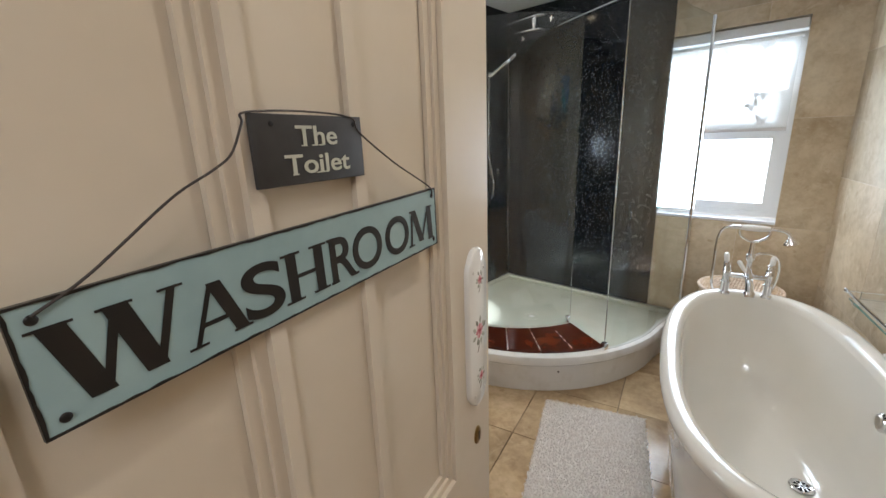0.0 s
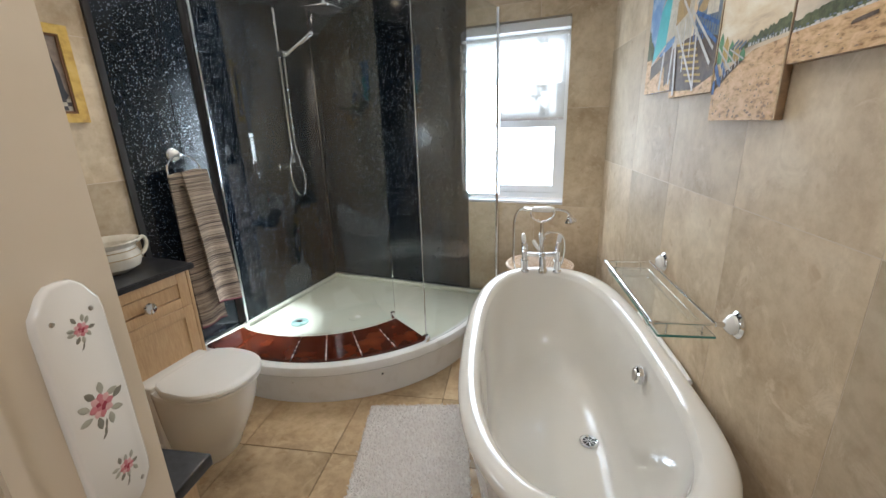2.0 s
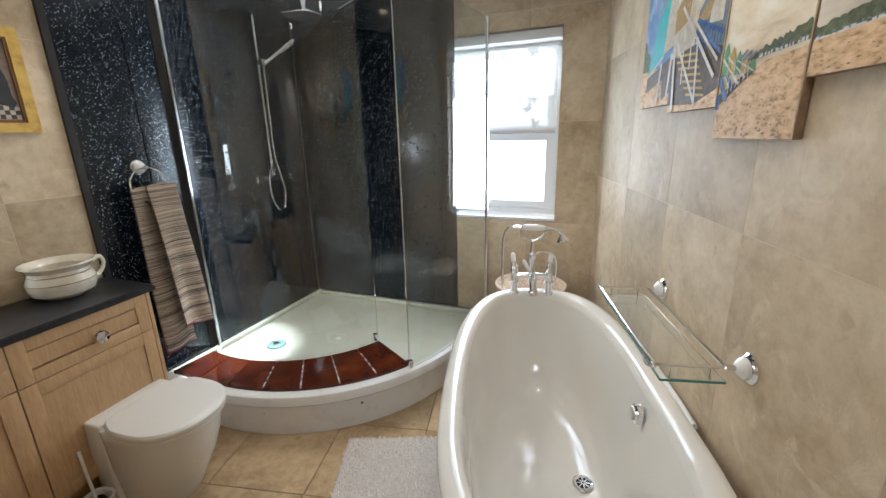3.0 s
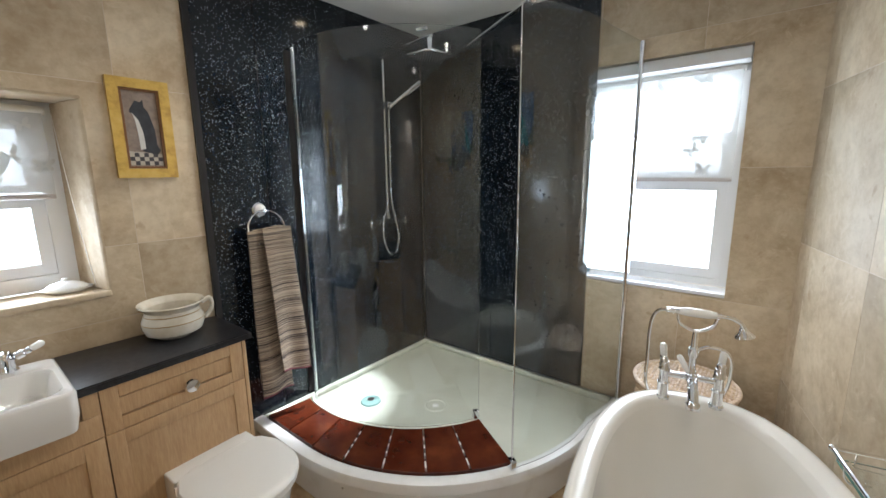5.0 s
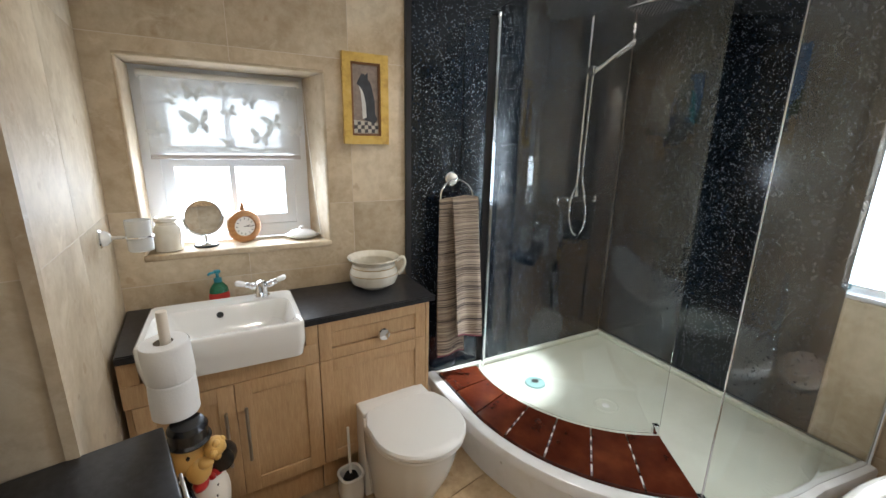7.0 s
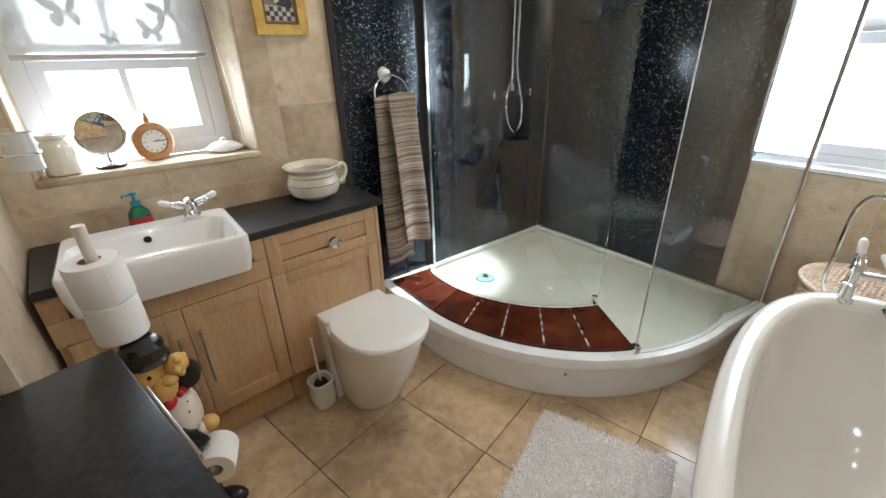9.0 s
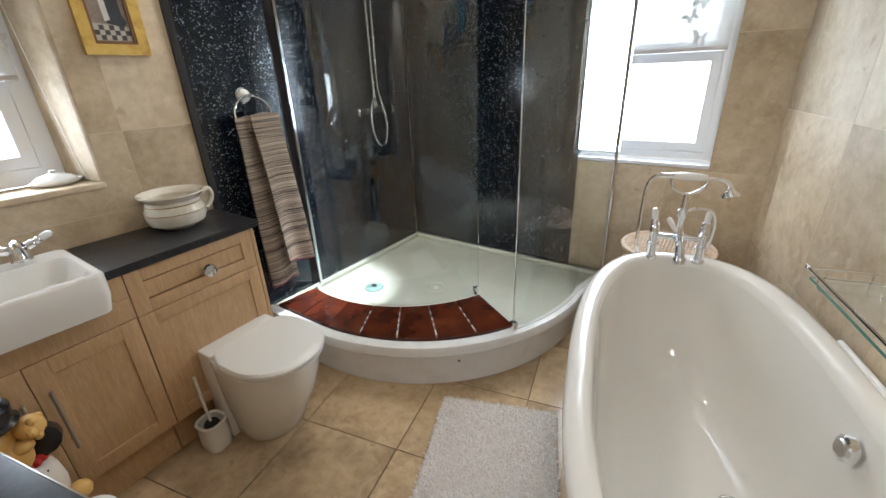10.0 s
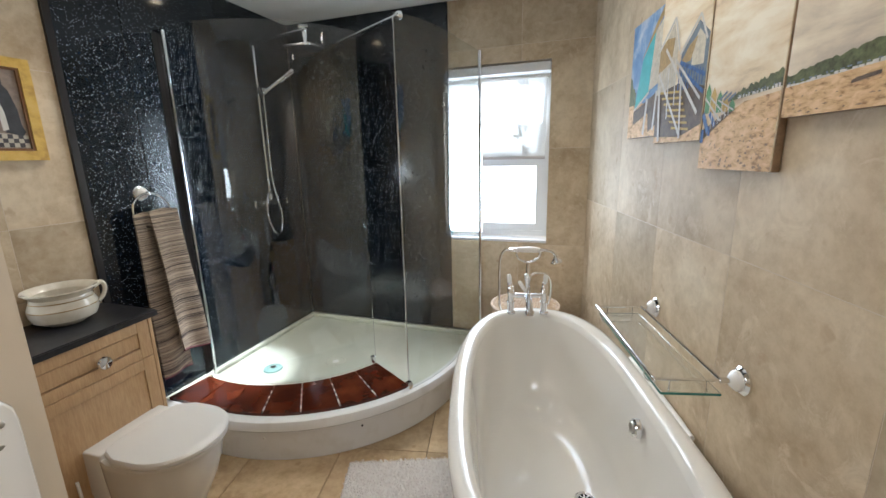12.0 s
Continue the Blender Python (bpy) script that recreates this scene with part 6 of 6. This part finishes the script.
# hanging signs
SC, SZ = 0.409, 1.3522
sign = thing("enamel_sign", "pale blue enamel sign lettered WASHROOM hung on wire", "sign", M_D @ Matrix.Translation((SC, -0.0095, SZ)) @ pose(0, 0, 0, 0, -1.5, 0))
part("panel", Shape().box(-0.205, 0.205, -0.0015, 0.0015, -0.037, 0.037), SIGNBLUE, sign)
ed = Shape()
rnd = random.Random(11)
ring_ = [(-0.2065 + 0.413 * k / 60, -0.0382) for k in range(60)] + [(0.2065, -0.0382 + 0.0764 * k / 14) for k in range(14)] + [(0.2065 - 0.413 * k / 60, 0.0382) for k in range(60)] + [(-0.2065, 0.0382 - 0.0764 * k / 14) for k in range(14)]
inner_ = [(x * (1 - rnd.uniform(0.006, 0.012)), z * (1 - rnd.uniform(0.03, 0.062))) for x, z in ring_]
ed.rings([[Vector((x, y, z)) for x, z in pts] for pts, y in ((ring_, 0.0018), (ring_, -0.0020), (inner_, -0.0021), (inner_, -0.0012))], False, False, True, False)
part("edge", ed, SIGNBLACK, sign, "chipped black edge")


def spread(me):
    return max(v.co.x for v in me.vertices) - min(v.co.x for v in me.vertices)


def fitted(words, size, width, bold):
    """Lettering stretched along its line to a given width, centred."""
    me = text_mesh(words, size, 0.0003, 1.0, bold)
    mid = (max(v.co.x for v in me.vertices) + min(v.co.x for v in me.vertices)) / 2
    me.transform(Matrix.Diagonal((width / spread(me), 1, 1, 1)) @ Matrix.Translation((-mid, 0, 0)))
    return me


def strokes(lines):
    """A roman capital from straight strokes: foot, head, and the widths there, in shares of the letter's box."""
    sh = Shape()
    for k, (u0, v0, u1, v1, w) in enumerate(lines):
        sh.add([(u0 - w / 2 - 0.5, v0 - 0.5, 0.02 * k), (u0 + w / 2 - 0.5, v0 - 0.5, 0.02 * k), (u1 + w / 2 - 0.5, v1 - 0.5, 0.02 * k), (u1 - w / 2 - 0.5, v1 - 0.5, 0.02 * k)], [(0, 1, 2, 3)])
    return sh.mesh("letter")


ROMAN = {
    "W": [(0.31, 0, 0.13, 1, 0.17), (0.33, 0, 0.50, 0.96, 0.07), (0.68, 0, 0.50, 1, 0.17), (0.70, 0, 0.90, 1, 0.07), (0.13, 0.965, 0.13, 1, 0.26), (0.50, 0.965, 0.50, 1, 0.24), (0.89, 0.965, 0.89, 1, 0.20)],
    "A": [(0.12, 0, 0.46, 1, 0.08), (0.84, 0, 0.50, 1, 0.22), (0.44, 0.30, 0.44, 0.38, 0.40), (0.14, 0, 0.14, 0.045, 0.28), (0.84, 0, 0.84, 0.045, 0.32)],
    "H": [(0.20, 0, 0.20, 1, 0.21), (0.80, 0, 0.80, 1, 0.21), (0.50, 0.46, 0.50, 0.54, 0.50), (0.20, 0, 0.20, 0.05, 0.40), (0.20, 0.95, 0.20, 1, 0.40), (0.80, 0, 0.80, 0.05, 0.40), (0.80, 0.95, 0.80, 1, 0.40)],
    "M": [(0.10, 0, 0.18, 1, 0.07), (0.50, 0.05, 0.21, 1, 0.19), (0.50, 0.05, 0.80, 1, 0.07), (0.88, 0, 0.82, 1, 0.19), (0.11, 0, 0.11, 0.05, 0.22), (0.88, 0, 0.88, 0.05, 0.24), (0.17, 0.95, 0.17, 1, 0.22), (0.84, 0.95, 0.84, 1, 0.24)],
}
for ch, x0, x1, zb, zt in (("W", -0.201, -0.122, -0.0255, 0.0235), ("A", -0.128, -0.079, -0.0265, 0.0165), ("S", -0.083, -0.046, -0.0265, 0.0180), ("H", -0.046, 0.005, -0.0265, 0.0175),
                           ("R", 0.009, 0.043, -0.0265, 0.0175), ("O", 0.040, 0.087, -0.0270, 0.0180), ("O", 0.094, 0.140, -0.0270, 0.0180), ("M", 0.139, 0.197, -0.0265, 0.0175)):
    wd, hg = x1 - x0, zt - zb
    if ch in ROMAN:
        me = strokes(ROMAN[ch])
        me.transform(Matrix.Diagonal((wd, hg, 0.003, 1)))
    else:
        me = fitted(ch, 0.062, wd, 0.0008)
        tall = max(v.co.y for v in me.vertices) - min(v.co.y for v in me.vertices)
        me.transform(Matrix.Diagonal((1, hg / tall, 1, 1)))
        me.transform(Matrix.Translation((0, -(max(v.co.y for v in me.vertices) + min(v.co.y for v in me.vertices)) / 2, 0)))
    me.transform(pose((x0 + x1) / 2, -0.0020, (zb + zt) / 2, 90, 0, 0))
    let = part("letter", me, SIGNBLACK, sign)
    if ch == "R":
        for u, v in ((0.10, 0.02), (0.08, 0.98), (0.94, 0.02)):
            part("serif", Shape().box(x0 + u * wd - 0.005, x0 + u * wd + 0.005, -0.0024, -0.0017, zb + v * hg - 0.0012, zb + v * hg + 0.0012), SIGNBLACK, let)
for sx, sz in ((-0.196, 0.029), (0.197, 0.029), (-0.196, -0.029), (0.197, -0.029)):
    part("rivet", Shape().ball((sx, -0.0022, sz), (0.003, 0.001, 0.003), n=8), SIGNBLACK, sign)
part("wire", Shape().tube(bend([(-0.196, -0.003, 0.031), (-0.168, -0.004, 0.045), (-0.118, -0.004, 0.078), (-0.088, -0.004, 0.092), (-0.072, -0.004, 0.102), (-0.060, -0.004, 0.122), (-0.055, -0.004, 0.130), (0.0, -0.004, 0.131), (0.055, -0.004, 0.126), (0.066, -0.004, 0.112), (0.12, -0.004, 0.078), (0.19, -0.003, 0.042), (0.197, -0.003, 0.029)]), 0.0009, 6), WIRE, sign)
slate = thing("slate_sign", "small grey slate sign lettered The Toilet", "sign", M_D @ Matrix.Translation((0.4135, -0.0115, 1.4525)))
part("panel", Shape().box(-0.0615, 0.0615, -0.002, 0.002, -0.028, 0.028, r=0.0008), SLATE, slate)
for wds, zz, x0, x1 in (("The", 0.0110, -0.0205, 0.0265), ("Toilet", -0.0120, -0.0345, 0.0405)):
    me = fitted(wds, 0.0225, x1 - x0, 0.0003)
    me.transform(pose((x0 + x1) / 2, -0.0024, zz - 0.0005, 90, 0, 0))
    let = part("lettering", me, CHALK, slate, "cream serif lettering")
    for u in ((0.17, 0.42, 0.58) if wds == "The" else (0.13, 0.48, 0.58)):     # slab feet of the upright strokes
        cx_ = x0 + u * (x1 - x0)
        part("serif", Shape().box(cx_ - 0.0032, cx_ + 0.0032, -0.0027, -0.0021, zz - 0.0082, zz - 0.0071), CHALK, let)
for sx in (-0.043, 0.050):
    part("hanging_hole", Shape().ball((sx, -0.0021, 0.0205), (0.0022, 0.0006, 0.0022), n=8), DARKHOLE, slate)

# door lining
lin = Shape()
sheet(lin, -0.905, 0.075, 0.0, 2.105, [(-0.835, 0.005, 0.0, 2.038)], -0.014, 0.008)
solid("door_frame", lin, PAINT, "cream painted door architrave", "door frame", M_S, kind="structure")

# ---- tiles ----
def tile_wall(parent, x0, x1, z0, z1, zrow, xcol, holes=(), w=0.457, h=0.61, gap=0.0012):
    i0, j0 = math.floor((x0 - xcol) / w), math.floor((z0 - zrow) / h)
    i = i0
    while xcol + i * w < x1:
        j = j0
        while zrow + j * h < z1:
            a, b = max(x0, xcol + i * w + gap), min(x1, xcol + (i + 1) * w - gap)
            c, d = max(z0, zrow + j * h + gap), min(z1, zrow + (j + 1) * h - gap)
            if b - a > 0.005 and d - c > 0.005:
                s_ = Shape()
                if sheet(s_, a, b, c, d, [hh for hh in holes if hh[0] < b and hh[1] > a and hh[2] < d and hh[3] > c], 0.0, 0.0085):
                    part("tile", s_, TILE, parent)
            j += 1
        i += 1


tile_wall(wall_west, 0.03, 1.1945, 0.0, 0.929, 0.929, 0.48, [])
tile_wall(wall_west, 0.03, 1.1945, 0.931, HEIGHT - 0.002, 1.83, 0.48, [WIN_W])
tile_wall(wall_north, 1.226, 2.20, 0.0, HEIGHT - 0.002, 0.888, 1.69, [WIN_N])
tile_wall(wall_east, -0.70, 2.45, 0.0, HEIGHT - 0.002, 1.187, 0.325)
tile_wall(wall_stub, 0.013, 0.84, 0.0, HEIGHT - 0.002, 1.22, 0.40)
tile_wall(wall_return, -0.80, -0.012, 0.0, HEIGHT - 0.002, 1.22, -0.20)

# floor tiles, clipped to the room
ROOM = [(-0.01, 3.31), (-0.01, 0.10), (0.95, -0.16), (2.90, 0.27), (2.12, 3.31)]
PITCH, GAP = 0.4425, 0.0022
ca, sa = math.cos(radians(12.5)), math.sin(radians(12.5))


def clip(poly, ring):
    for k in range(len(ring)):
        a, b = Vector(ring[k]), Vector(ring[(k + 1) % len(ring)])
        d = b - a
        side = lambda p: d.x * (p[1] - a.y) - d.y * (p[0] - a.x)
        out = []
        for i in range(len(poly)):
            p, q = poly[i], poly[(i + 1) % len(poly)]
            sp, sq = side(p), side(q)
            if sp >= 0:
                out.append(p)
            if (sp >= 0) != (sq >= 0):
                u = sp / (sp - sq)
                out.append((p[0] + (q[0] - p[0]) * u, p[1] + (q[1] - p[1]) * u))
        poly = out
        if len(poly) < 3:
            return []
    return poly


for i in range(-5, 6):
    for j in range(-6, 6):
        u0, v0 = 1.418 + i * PITCH, 1.4975 + j * PITCH
        quad = [(u0 + GAP, v0 + GAP), (u0 + PITCH - GAP, v0 + GAP), (u0 + PITCH - GAP, v0 + PITCH - GAP), (u0 + GAP, v0 + PITCH - GAP)]
        quad = clip([(u * ca - v * sa, u * sa + v * ca) for u, v in quad], ROOM)
        if len(quad) >= 3:
            part("tile", Shape().prism(quad, -0.0118, 0.0), FLOOR, floor)
s = Shape().prism([(1.56, -1.74), (3.01, -1.74), (3.01, 0.20), (1.56, -0.02)], -0.0115, -0.001)
solid("floor_hall", s, BEECH, "plain wooden hall floor", "floor", kind="structure")
